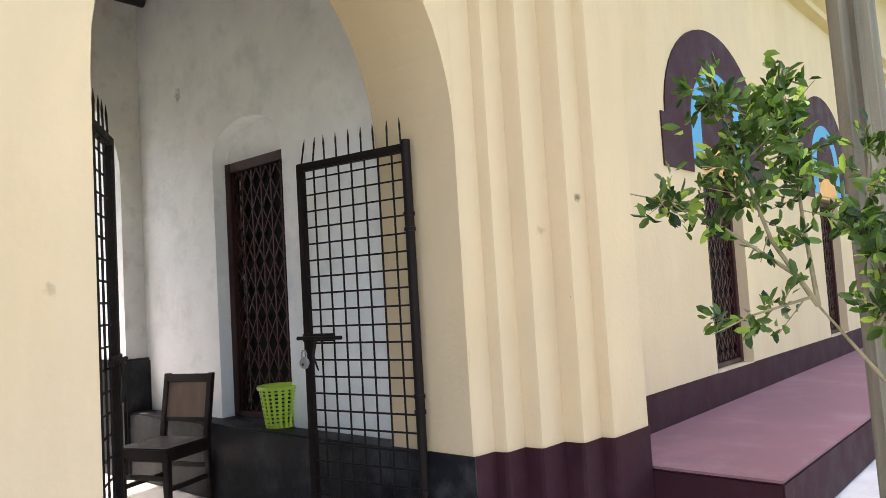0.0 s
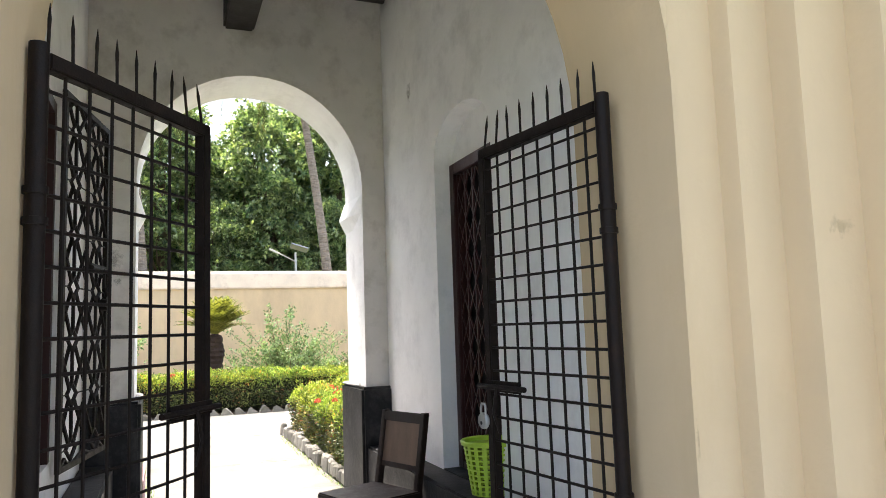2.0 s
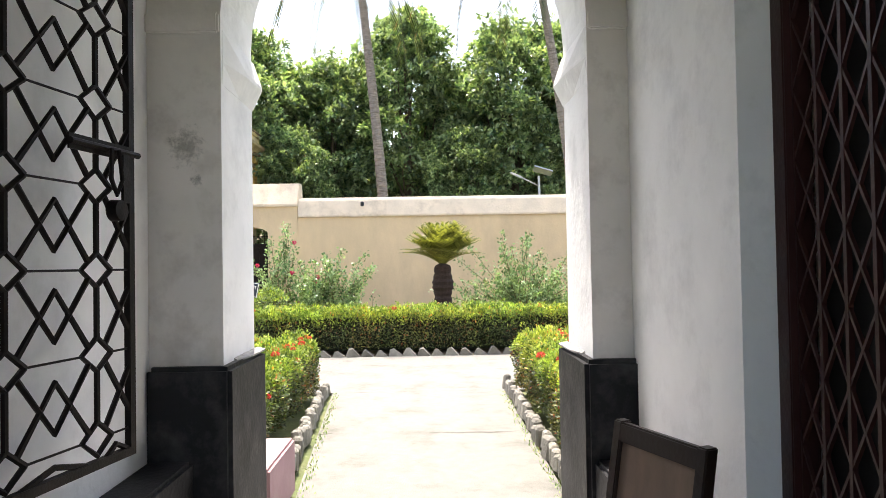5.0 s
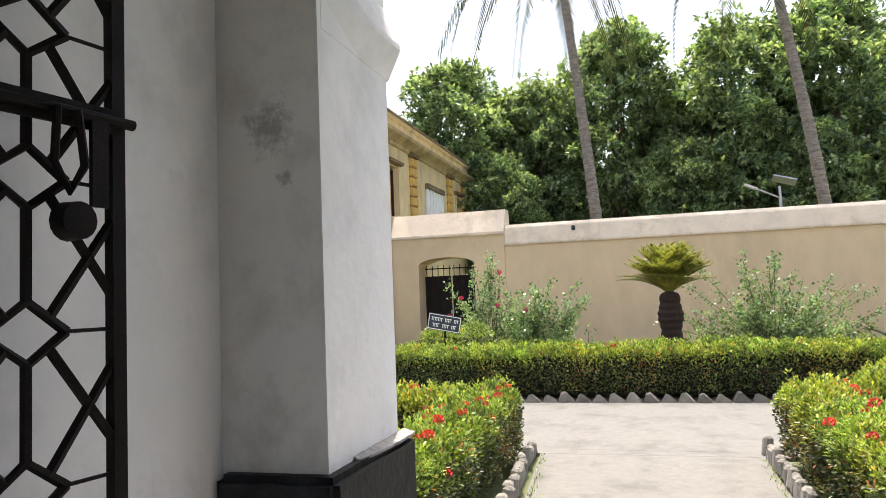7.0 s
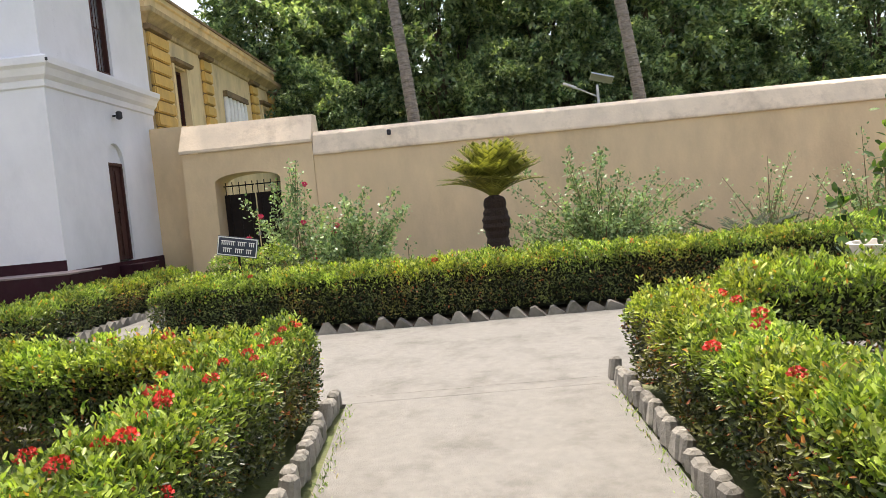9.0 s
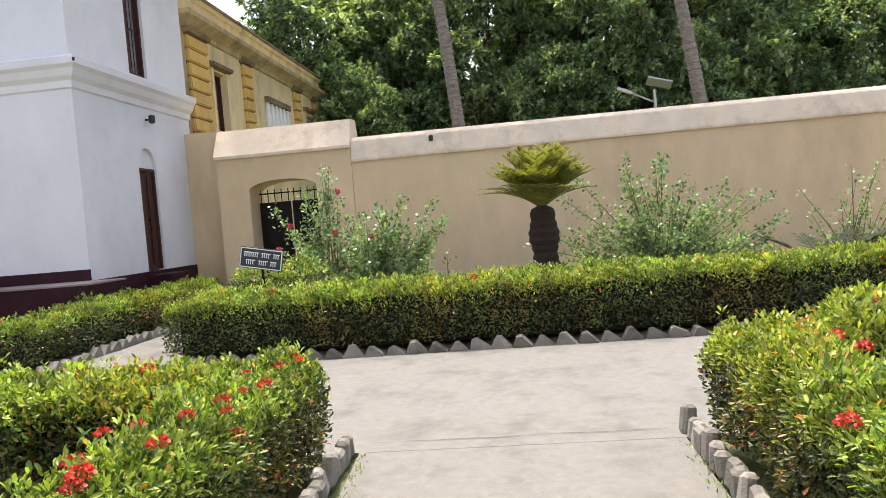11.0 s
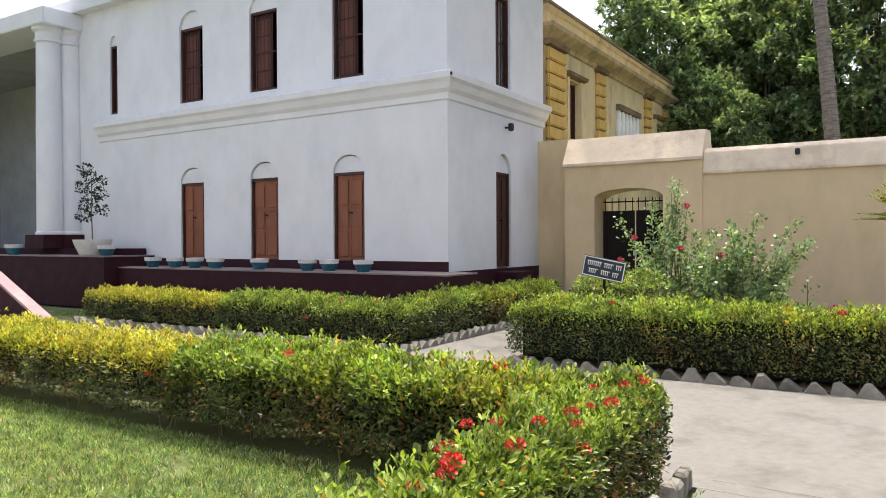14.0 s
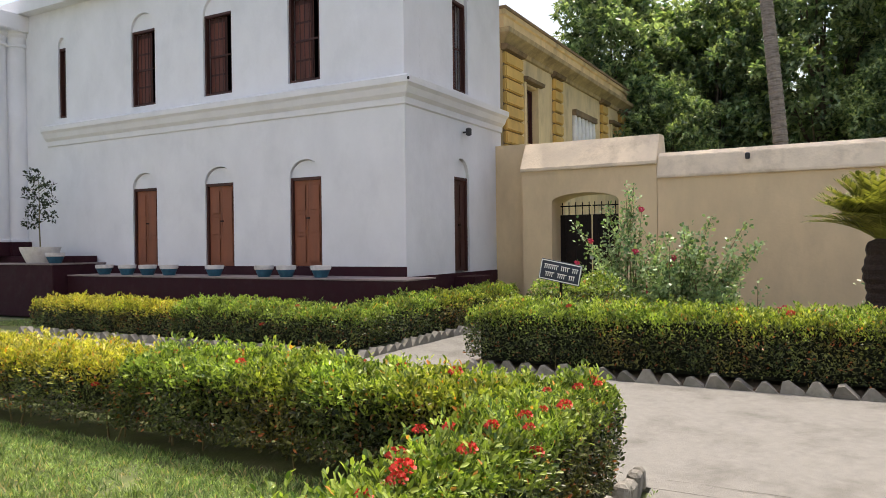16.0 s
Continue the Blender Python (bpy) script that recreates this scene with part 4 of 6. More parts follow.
def hedge(name, x0, x1, y0, y1, h, density, size, seed, mat, label, flowers=0, gap=0.06):
    """A clipped hedge: a solid core, coloured dark for the shade inside, with a coat of leaves."""
    r = np.random.default_rng(seed)
    t = thing(name, ((x0 + x1) / 2, (y0 + y1) / 2, 0), label, "hedge", "clipped hedges")
    cx, cy = (x0 + x1) / 2, (y0 + y1) / 2
    hx, hy = (x1 - x0) / 2, (y1 - y0) / 2
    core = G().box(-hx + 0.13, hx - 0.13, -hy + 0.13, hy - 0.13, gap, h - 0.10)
    part("core", core, M_HEDGEIN, t, "solid core, shade of the inside put into its colour")
    stems = G()
    for k in range(int((x1 - x0 + y1 - y0) * 7)):
        px, py = r.uniform(-hx + 0.08, hx - 0.08), r.uniform(-hy + 0.08, hy - 0.08)
        stems.pipe([(px, py, -0.02), (px + r.normal(0, .03), py + r.normal(0, .03), 0.2)], [0.008, 0.005], 4)
    tagged(part("twig_mass", stems, M_TWIG, t, "thin brown stems"), kind="stuff")
    faces = [((2 * hx, 2 * hy), 0), ((2 * hy, h), 1), ((2 * hy, h), 2), ((2 * hx, h), 3), ((2 * hx, h), 4)]
    P, Nn = [], []
    for (a, b), k in faces:
        n = int(a * b * density * (1.0 if k == 0 else 0.8))
        u, w = r.uniform(-0.5, 0.5, n) * a, r.uniform(0, 1, n)
        depth = np.abs(r.normal(0, 0.045, n))
        if k == 0:
            wob = lumps(cx + u, cy + (w - .5) * b, seed)
            edge = np.maximum(np.maximum(0, np.abs(u) - (hx - 0.16)), np.maximum(0, np.abs((w - .5) * b) - (hy - 0.16))) / 0.16
            pts = np.stack([u, (w - .5) * b, h - depth + wob - 0.09 * edge ** 2], 1)
            nn = np.tile((0, 0, 1.0), (n, 1))
        else:
            z = w * (h - 0.10) + 0.10
            depth = np.abs(r.normal(0, 0.075, n))
            z = np.where(r.random(n) < 0.16 * (1 - (z - 0.1) / h), r.uniform(0.25, h, n), z)
            bulge = np.sin(np.clip(z / h, 0, 1) * math.pi) * 0.03
            wob = np.array([noise.noise(Vector((uu + cx, zz * 1.3, seed + k * 7)) * 2.6) for uu, zz in zip(u, z)]) * 0.09
            out = bulge + wob - depth - 0.10 * np.clip((z - h + 0.18) / 0.18, 0, 1) ** 2
            if k in (1, 2):
                s = 1 if k == 1 else -1
                pts = np.stack([s * (hx + out), u, z], 1)
                nn = np.tile((s, 0, 0.35), (n, 1))
            else:
                s = 1 if k == 3 else -1
                pts = np.stack([u, s * (hy + out), z], 1)
                nn = np.tile((0, s, 0.35), (n, 1))
        P.append(pts)
        Nn.append(nn)
    n = int(4 * hx * hy * 340)
    k = r.integers(5, 9, n)
    px, py = r.uniform(-hx, hx, n) * 0.98, r.uniform(-hy, hy, n) * 0.98
    edge = np.maximum(np.maximum(0, np.abs(px) - (hx - 0.16)), np.maximum(0, np.abs(py) - (hy - 0.16))) / 0.16
    wob = lumps(cx + px, cy + py, seed)
    hz = h + wob + np.abs(r.normal(0, 0.032, n)) - 0.09 * edge ** 2
    P.append(np.repeat(np.stack([px, py, hz], 1), k, 0) + r.normal(0, 0.012, (k.sum(), 3)))
    Nn.append(np.tile((0, 0, 1.0), (k.sum(), 1)))
    P, Nn = np.concatenate(P), np.concatenate(Nn)
    # Leaf colour carries the light: lighter near the top, darker down the sides.
    near_top = P[:, 2] > h * (0.74 + r.normal(0, 0.10, len(P)))
    for name_, sel, m_, word in (("foliage", ~near_top, L_SHADED, "darker side leaves, shade put into the colour"), ("new_growth", near_top, mat, "lighter top leaves, sunlight put into the colour")):
        top = m_ is not L_SHADED
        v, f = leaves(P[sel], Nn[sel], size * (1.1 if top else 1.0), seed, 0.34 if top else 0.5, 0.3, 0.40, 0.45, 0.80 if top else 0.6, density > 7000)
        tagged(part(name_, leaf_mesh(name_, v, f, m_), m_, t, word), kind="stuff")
    for k in range(flowers):
        side = r.random()
        along = 2 * (k + r.random()) / flowers - 1
        if side < 0.75:
            p = (along * hx * .95, r.uniform(-hy, hy) * .95, h + 0.035) if hx > hy else (r.uniform(-hx, hx) * .95, along * hy * .95, h + 0.035)
        else:
            p = (r.uniform(-hx, hx), r.choice([-hy, hy]), r.uniform(.3, h))
        if hx < hy and side >= 0.75:
            p = (r.choice([-hx, hx]), r.uniform(-hy, hy), r.uniform(.3, h))
        flower(p, t, r)
    return t


FLOWER = {}
def flower(p, parent, r):
    """A round head of small red four-petalled flowers."""
    if not FLOWER:
        rr = np.random.default_rng(3)
        n = 70
        d = rr.normal(0, 1, (n, 3))
        d[:, 2] = np.abs(d[:, 2])
        d /= np.linalg.norm(d, axis=1)[:, None]
        v, f = leaves(d * 0.026, d, 0.016, 5, 0.5, 0.2, 0.9, 0.1)
        FLOWER["m"] = leaf_mesh("flower_head", v, f, M_PETAL)
    part("flower_head", FLOWER["m"], M_PETAL, parent, "red ixora flower head", at=pose(*p) @ Matrix.Scale(r.uniform(0.6, 1.2), 4))


def clump_points(r, n, radius, flat=1.0):
    d = r.normal(0, 1, (n, 3))
    d /= np.linalg.norm(d, axis=1)[:, None]
    rad = radius * (0.55 + 0.45 * r.random(n) ** 0.5)
    return d * rad[:, None] * np.array((1, 1, flat)), d


def broad_tree(name, m, h, spread, seed, mat, n_lobes, tufts, per_tuft, leaf, label, low=0.30):
    """A tapered trunk, limbs and a crown of uneven lobes, each set with drooping tufts of long leaves."""
    r = np.random.default_rng(seed)
    t = thing(name, m, label, "tree", "trees behind the wall")
    trunk = G()
    fork = h * 0.28
    trunk.pipe([(0, 0, -0.1), (0.1, 0.05, fork * .5), (0.0, 0.1, fork), (0.1, 0.1, h * 0.7)], [0.26, 0.20, 0.17, 0.05], 10)
    P, D = [], []
    for k in range(n_lobes):
        a = k * 2.4 + r.uniform(-0.6, 0.6)
        zz = low + (0.93 - low) * ((k + r.random()) / n_lobes) ** 0.8
        lim = spread * (1.04 - 0.95 * max(0.0, (zz - 0.42) / 0.55) ** 1.6) * (0.75 + 0.25 * min(1.0, (zz - low) / 0.2))
        rad = lim * r.uniform(0.45, 1.0)
        c = np.array((rad * math.cos(a), rad * math.sin(a), h * zz))
        size = r.uniform(0.55, 1.1) * (0.31 * spread)
        d = r.normal(0, 1, (tufts, 3)) + np.array((c[0], c[1], 0)) / (spread * 1.2)
        d /= np.linalg.norm(d, axis=1)[:, None]
        d[:, 2] = np.where(r.random(tufts) < 0.7, np.abs(d[:, 2]), d[:, 2])
        tip = c + d * (size * r.uniform(0.55, 1.12, tufts))[:, None] * np.array((1.1, 1.1, 0.9))
        out = np.repeat(d, per_tuft, 0) * 0.55 + r.normal(0, 0.62, (tufts * per_tuft, 3)) + np.array((0, 0, -0.20))
        P.append(np.repeat(tip, per_tuft, 0) + r.normal(0, 0.035, (tufts * per_tuft, 3)))
        D.append(out)
        if k % 4 == 0:
            trunk.pipe([(0.0, 0.08, fork + (h * .5 - fork) * r.random()), tuple(c * 0.6 + np.array((0, 0, h * .1))), tuple(c)], [0.07, 0.045, 0.012], 6)
    part("trunk", trunk, M_TRUNK, t, "grey-brown trunk with limbs", smooth=True)
    p, d = np.concatenate(P), np.concatenate(D)
    n = len(p)
    d /= np.linalg.norm(d, axis=1)[:, None]
    s = np.cross(d, r.normal(0, 0.35, (n, 3)) + np.array((0, 0, 1.0)))
    s /= np.linalg.norm(s, axis=1)[:, None] + 1e-9
    ln = leaf * r.uniform(0.7, 1.25, n)[:, None]
    mid = p + d * ln * 0.5 + np.array((0, 0, 0.03))
    v = np.stack([p, mid + s * ln * 0.23, p + d * ln, mid - s * ln * 0.23], 1).reshape(-1, 3)
    k = np.arange(n) * 4
    f = np.concatenate([np.stack([k, k + 1, k + 2], 1), np.stack([k, k + 2, k + 3], 1)])
    tagged(part("crown", leaf_mesh("crown", v, f, mat), mat, t), kind="stuff")
    return t


def frond(length, n, leaflet, droop, seed, width=0.03, vee=0.5):
    """A feather frond along +x that arches over; returns a G of rachis and leaflets."""
    r = random.Random(seed)
    gg = G()
    pts = []
    for i in range(n + 1):
        u = i / n
        pts.append(Vector((length * (u - 0.12 * droop * u * u), 0, length * (0.30 * u - droop * u * u))))
    gg.pipe(pts[::max(1, n // 6)], [0.012 * (1 - 0.8 * i / (len(pts[::max(1, n // 6)]))) for i in range(len(pts[::max(1, n // 6)]))], 5)
    for i in range(2, n + 1):
        u = i / n
        d = (pts[min(i + 1, n)] - pts[i - 1]).normalized()
        ll = leaflet * math.sin(min(1, u * 1.1 + 0.1) * math.pi * 0.86) ** 0.7 * r.uniform(0.85, 1.1)
        for s in (-1, 1):
            out = (Vector((0, s, 0)) * 0.85 + d * 0.6 + Vector((0, 0, vee - r.uniform(0, .25)))).normalized()
            tip = pts[i] + out * ll
            mid = pts[i] + out * ll * 0.45
            side = d * width * 0.5
            n0 = len(gg.v)
            gg.v += [tuple(pts[i]), tuple(mid + side), tuple(tip), tuple(mid - side)]
            gg.f += [(n0, n0 + 1, n0 + 2), (n0, n0 + 2, n0 + 3)]
    return gg


def cycad(m, trunk_h, length, count, label, trunk_r=0.15, tilts=(62, 50, 40, 32, 25, 18, 10, 4), mat=None):
    mat = mat or L_CYCAD
    t = thing("cycad", m, label, "cycad", "cycads")
    if trunk_h > 0:
        gg = G()
        prof = [(trunk_r * 1.1, -0.03)]
        k = int(trunk_h / 0.05)
        for i in range(k):
            prof += [(trunk_r * (1.0 + 0.10 * (i % 2)) * (1 + 0.12 * math.sin(i * 0.7)), 0.05 * i + 0.02)]
        prof += [(trunk_r * 0.8, trunk_h), (0.02, trunk_h + 0.05)]
        gg.lathe(prof, 16)
        part("trunk", gg, M_CYCADTRUNK, t, "dark scaly trunk")
    fr = [mesh_of("frond", frond(length, 38, length * 0.22, d, 7 + i, 0.028 if mat is L_CYCAD else 0.03, 0.25), mat, recalc=False) for i, d in enumerate((0.05, 0.30, 0.42))]
    r = random.Random(9)
    for i in range(count):
        tilt = -r.choice(tilts) + r.uniform(-5, 5)
        k = 1 if tilt < -30 else 2
        part("frond", fr[k], mat, t, at=pose(0, 0, trunk_h) @ pose(0, 0, 0, 0, 0, 360 * i / count + r.uniform(-8, 8)) @ pose(0, 0, 0, 0, tilt, 0))
    return t


def palm(m, h, lean, r0, label, seed):
    """A coconut palm: ringed leaning trunk, crown of hanging fronds."""
    t = thing("coconut_palm", m, label, "palm tree", "coconut palms")
    n = int(h / 0.15) * 2
    pts, rad = [], []
    for i in range(n + 1):
        u = (i // 2 + 0.16 * (i % 2)) * 2 / n
        pts.append((lean[0] * u ** 1.4, lean[1] * u ** 1.4, h * u - 0.1 * (i == 0)))
        rad.append(r0 * (1.0 - 0.45 * u + 0.35 * math.exp(-u * 14)) * (1.05 if i % 2 else 0.96))
    part("trunk", G().pipe(pts, rad, 14), M_BARK, t, "grey ringed trunk")
    top = pts[-1]
    fr = [mesh_of("frond", frond(3.7, 64, 0.78, d, 3 + i, 0.075, -0.8), L_PALM, recalc=False) for i, d in enumerate((0.35, 0.8, 1.15))]
    r = random.Random(seed)
    for i in range(24):
        tilt = r.uniform(-64, 18)
        k = 0 if tilt < -35 else (1 if tilt < -5 else 2)
        part("frond", fr[k], L_PALM, t, at=pose(*top) @ pose(0, 0, 0, 0, 0, i * 137.5) @ pose(0, 0, 0, 0, tilt, 0))
    return t


def shrub(name, m, h, width, seed, label, n_stems, mat=None, leaf=0.05, blooms=(), depth=0.5, per=70):
    """Wiry stems that fan out, set with small leaves."""
    r = np.random.default_rng(seed)
    t = thing(name, m, label, "bush", "flower bushes")
    gg = G()
    P, Nn, tips = [], [], []
    for k in range(n_stems):
        a, lean = r.uniform(0, 2 * math.pi), r.uniform(0.1, 1.0)
        hh = h * (0.30 + 0.70 * r.random() ** 2.0) * (1.1 - 0.35 * lean)
        b = np.array((r.normal(0, .12), r.normal(0, .12), 0))
        e = np.array((math.cos(a) * lean * depth, math.sin(a) * lean * width, hh))
        mid = b * 0.5 + e * 0.45 + np.array((0, 0, hh * 0.12))
        gg.pipe([tuple(b), tuple(mid), tuple(e)], [0.012, 0.008, 0.003], 5)
        u = r.uniform(0.15, 1.0, per) ** 0.8
        c = ((1 - u) ** 2)[:, None] * b + (2 * u * (1 - u))[:, None] * mid + (u ** 2)[:, None] * e
        off = r.normal(0, 0.06, (per, 3)) * (1.2 - 0.6 * u)[:, None]
        P.append(c + off)
        Nn.append(off / 0.08 + np.array((0, 0, 0.4)))
        tips.append(e)
    tagged(part("twig_mass", gg, M_TWIG, t, "thin thorny stems"), kind="stuff")
    v, f = leaves(np.concatenate(P), np.concatenate(Nn), leaf, seed, 0.6, 0.2, 0.62, 0.1, 0.75, True)
    ob = part("foliage", leaf_mesh("foliage", v, f, mat or L_ROSE), mat or L_ROSE, t)
    tagged(ob, kind="stuff")
    if blooms:
        rr = np.random.default_rng(2)
        d = rr.normal(0, 1, (60, 3))
        d /= np.linalg.norm(d, axis=1)[:, None]
        v, f = leaves(d * 0.022, d, 0.03, 6, 0.4, 0.5, 1.0, 0.2)
        bm_ = leaf_mesh("rose_bloom", v, f, M_ROSE)
        for k in range(blooms):
            part("rose_bloom", bm_, M_ROSE, t, "crimson rose bloom", at=pose(*(tips[k % len(tips)] + np.array((0.02, 0, 0.02)))))
    return t


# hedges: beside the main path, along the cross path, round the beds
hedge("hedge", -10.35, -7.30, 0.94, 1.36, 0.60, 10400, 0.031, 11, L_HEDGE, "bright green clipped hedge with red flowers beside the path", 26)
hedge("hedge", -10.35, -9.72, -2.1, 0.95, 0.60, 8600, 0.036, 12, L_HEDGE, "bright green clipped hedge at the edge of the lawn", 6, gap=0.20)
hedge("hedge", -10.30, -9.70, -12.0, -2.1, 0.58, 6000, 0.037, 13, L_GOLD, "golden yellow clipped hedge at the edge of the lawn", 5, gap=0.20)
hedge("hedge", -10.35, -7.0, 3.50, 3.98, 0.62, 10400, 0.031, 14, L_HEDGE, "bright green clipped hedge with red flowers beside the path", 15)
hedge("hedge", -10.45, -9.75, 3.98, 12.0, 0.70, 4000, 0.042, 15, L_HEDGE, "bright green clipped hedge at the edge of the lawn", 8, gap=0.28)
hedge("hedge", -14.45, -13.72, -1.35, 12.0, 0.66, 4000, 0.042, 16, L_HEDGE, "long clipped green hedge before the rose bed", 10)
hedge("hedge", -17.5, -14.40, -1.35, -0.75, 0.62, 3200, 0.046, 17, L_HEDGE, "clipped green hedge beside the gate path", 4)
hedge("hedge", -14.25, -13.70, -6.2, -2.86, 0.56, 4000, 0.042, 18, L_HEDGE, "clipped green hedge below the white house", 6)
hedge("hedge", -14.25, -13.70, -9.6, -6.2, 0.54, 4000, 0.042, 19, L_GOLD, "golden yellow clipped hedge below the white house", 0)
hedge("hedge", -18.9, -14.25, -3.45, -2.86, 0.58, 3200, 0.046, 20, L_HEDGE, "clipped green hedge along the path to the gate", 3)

# round bushes by the sign
for k, (x, y, s) in enumerate(((-14.85, -0.70, 0.33), (-14.9, -0.16, 0.36))):
    r = np.random.default_rng(50 + k)
    t = thing("round_bush", (x, y, 0.69), "rounded green clipped bush", "bush", "round bushes")
    p, d = clump_points(r, 2000, s, 0.95)
    # Sun and shade painted in: dark leaves below, light leaves on top.
    for name_, sel, m_ in (("foliage", p[:, 2] < s * 0.30, L_SHADED), ("new_growth", p[:, 2] >= s * 0.30, L_HEDGE)):
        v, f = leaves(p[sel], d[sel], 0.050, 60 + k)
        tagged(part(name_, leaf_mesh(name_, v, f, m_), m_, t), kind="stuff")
    part("stem", G().pipe([(0, 0, -0.70), (0, 0, 0)], 0.02, 6), M_TWIG, t)

shrub("rose_bush", (-16.2, 0.62, 0), 1.8, 1.45, 31, "rose bush with crimson blooms against the wall", 80, blooms=9, leaf=0.055, per=200)
shrub("rose_bush", (-16.5, -0.30, 0), 2.25, 0.75, 36, "arching rose bush before the gateway", 26, blooms=3, leaf=0.050, per=150)
shrub("rose_bush", (-16.0, 1.75, 0), 1.05, 0.6, 37, "sparse rose bush with red buds", 12, blooms=5, leaf=0.045, per=30)
shrub("grey_green_bush", (-16.2, 4.35, 0), 2.1, 1.75, 32, "loose grey-green bush against the wall", 120, leaf=0.052, per=150, depth=0.6)
shrub("grey_green_bush", (-16.6, 6.9, 0), 1.75, 1.0, 33, "sparse wispy bush against the wall", 34, leaf=0.05, per=48)
shrub("grey_green_bush", (-16.5, 8.3, 0), 1.85, 1.2, 34, "sparse wispy bush against the wall", 44, leaf=0.05, per=60)
cycad((-15.3, 2.80, 0), 1.36, 0.80, 104, "yellow-green cycad on a dark scaly trunk", 0.16, (70, 62, 54, 47, 41, 36, 32, 29, 26))
cycad((-15.6, 6.2, 0), 0.22, 0.98, 30, "low dark green cycad with spreading fronds", 0.16, (38, 28, 20, 12, 5), L_LOWCYCAD)
palm((-23.6, 1.42, 0), 11.5, (0.3, -0.93), 0.175, "tall leaning coconut palm behind the wall", 1)
palm((-23.6, 7.05, 0), 11.6, (0.3, -1.55), 0.175, "tall leaning coconut palm behind the wall", 2)

trees = [broad_tree("broadleaf_tree", (-33, -5.0, 0), 11.4, 3.5, 71, L_TREE, 70, 48, 10, 0.235, "dense mango tree with a full green crown"),
         broad_tree("broadleaf_tree", (-33.5, 1.7, 0), 12.4, 3.3, 72, L_TREE, 70, 48, 10, 0.235, "tall mango tree with a full green crown"),
         broad_tree("broadleaf_tree", (-33, 6.2, 0), 11.7, 3.5, 73, L_TREE, 70, 48, 10, 0.235, "dense mango tree with a full green crown"),
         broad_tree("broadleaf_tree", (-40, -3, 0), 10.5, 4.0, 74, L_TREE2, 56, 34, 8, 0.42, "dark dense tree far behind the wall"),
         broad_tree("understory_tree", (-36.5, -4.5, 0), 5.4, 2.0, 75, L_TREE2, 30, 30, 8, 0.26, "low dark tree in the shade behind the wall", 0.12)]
spots = [(2, -33.6, -1.6, 0.88), (2, -35.0, 4.2, 0.86), (0, -35.5, -3.2, 0.86), (0, -34.0, 9.6, 1.10), (1, -35.5, 12.8, 0.84), (0, -35.2, 15.6, 0.80), (0, -31.2, 3.9, 0.60), (2, -31.0, -2.6, 0.58), (1, -31.2, 8.4, 0.58), (1, -34.4, -9.0, 0.80), (0, -36.5, -13, 0.9),
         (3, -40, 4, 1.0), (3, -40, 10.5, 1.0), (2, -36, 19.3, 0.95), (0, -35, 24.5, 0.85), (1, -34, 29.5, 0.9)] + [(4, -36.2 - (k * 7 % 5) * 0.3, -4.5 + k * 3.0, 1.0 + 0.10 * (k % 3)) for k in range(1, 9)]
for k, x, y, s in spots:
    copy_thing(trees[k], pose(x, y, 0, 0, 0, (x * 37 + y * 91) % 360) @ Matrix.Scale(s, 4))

# ---- kerb stones ----
def kerb_row(name, m, n, step, meshes, label, tilt=None):
    t = thing(name, m, label, "kerb", "garden kerbs")
    r = random.Random(n)
    for k in range(n):
        part("stone", r.choice(meshes), M_KERB, t, at=pose(k * step, r.uniform(-.012, .012), r.uniform(-0.02, 0.005), r.uniform(-9, 9), (tilt or 0) + r.uniform(-10, 10), r.uniform(-12, 12)))
    return t


def stone_mesh(seed, l, w, h):
    r = random.Random(seed)
    bm = bmesh.new()
    bmesh.ops.create_cube(bm, size=1)
    for v in bm.verts:
        v.co = Vector((v.co.x * l * (0.72 if v.co.z > 0 else 1), v.co.y * w * (0.8 if v.co.z > 0 else 1), (v.co.z + 0.5) * h))
        v.co += Vector([r.uniform(-0.01, 0.01) for _ in range(3)])
    bmesh.ops.bevel(bm, geom=bm.edges[:], offset=0.019, segments=1, affect='EDGES')
    me = bpy.data.meshes.new("stone")
    bm.to_mesh(me)
    bm.free()
    me.materials.append(M_KERB)
    return me


def tooth_mesh(seed):
    """A brick set on its corner: a low triangular tooth."""
    r = random.Random(seed)
    a, h, w = 0.115, 0.115 + r.uniform(-.012, .012), 0.05
    me = mesh_of("brick", G().prism([(-a, -0.03), (a, -0.03), (a * 0.95, 0.0), (r.uniform(-.02, .02) + 0.01, h), (r.uniform(-.02, .0) - 0.01, h), (-a * 0.95, 0.0)], "y", -w, w), M_KERB, bevel=0.0025)
    return me


stones = [stone_mesh(k, 0.135, 0.085, 0.12 + 0.012 * k) for k in range(5)]
teeth = [tooth_mesh(k) for k in range(4)]
kerb_row("stone_kerb", pose(-10.42, 1.43, 0, 0, 0, 3.4), 28, 0.122, stones, "low grey stone kerb beside the path")
kerb_row("stone_kerb", pose(-10.56, 3.40, 0), 34, 0.122, stones, "low grey stone kerb beside the path")
kerb_row("brick_edging", pose(-13.58, -1.2, 0, 0, 0, 90), 62, 0.215, teeth, "saw-tooth brick edging below the hedge", -12)
kerb_row("brick_edging", pose(-13.57, -9.6, 0, 0, 0, 90), 32, 0.212, teeth, "saw-tooth brick edging below the hedge", -12)
kerb_row("brick_edging", pose(-13.7, -2.77, 0, 0, 0, 180), 26, 0.20, teeth, "saw-tooth brick edging along the gate path", 12)
kerb_row("brick_edging", pose(-10.42, -12.0, 0, 0, 0, 90), 60, 0.214, teeth, "saw-tooth brick edging below the hedge", -12)

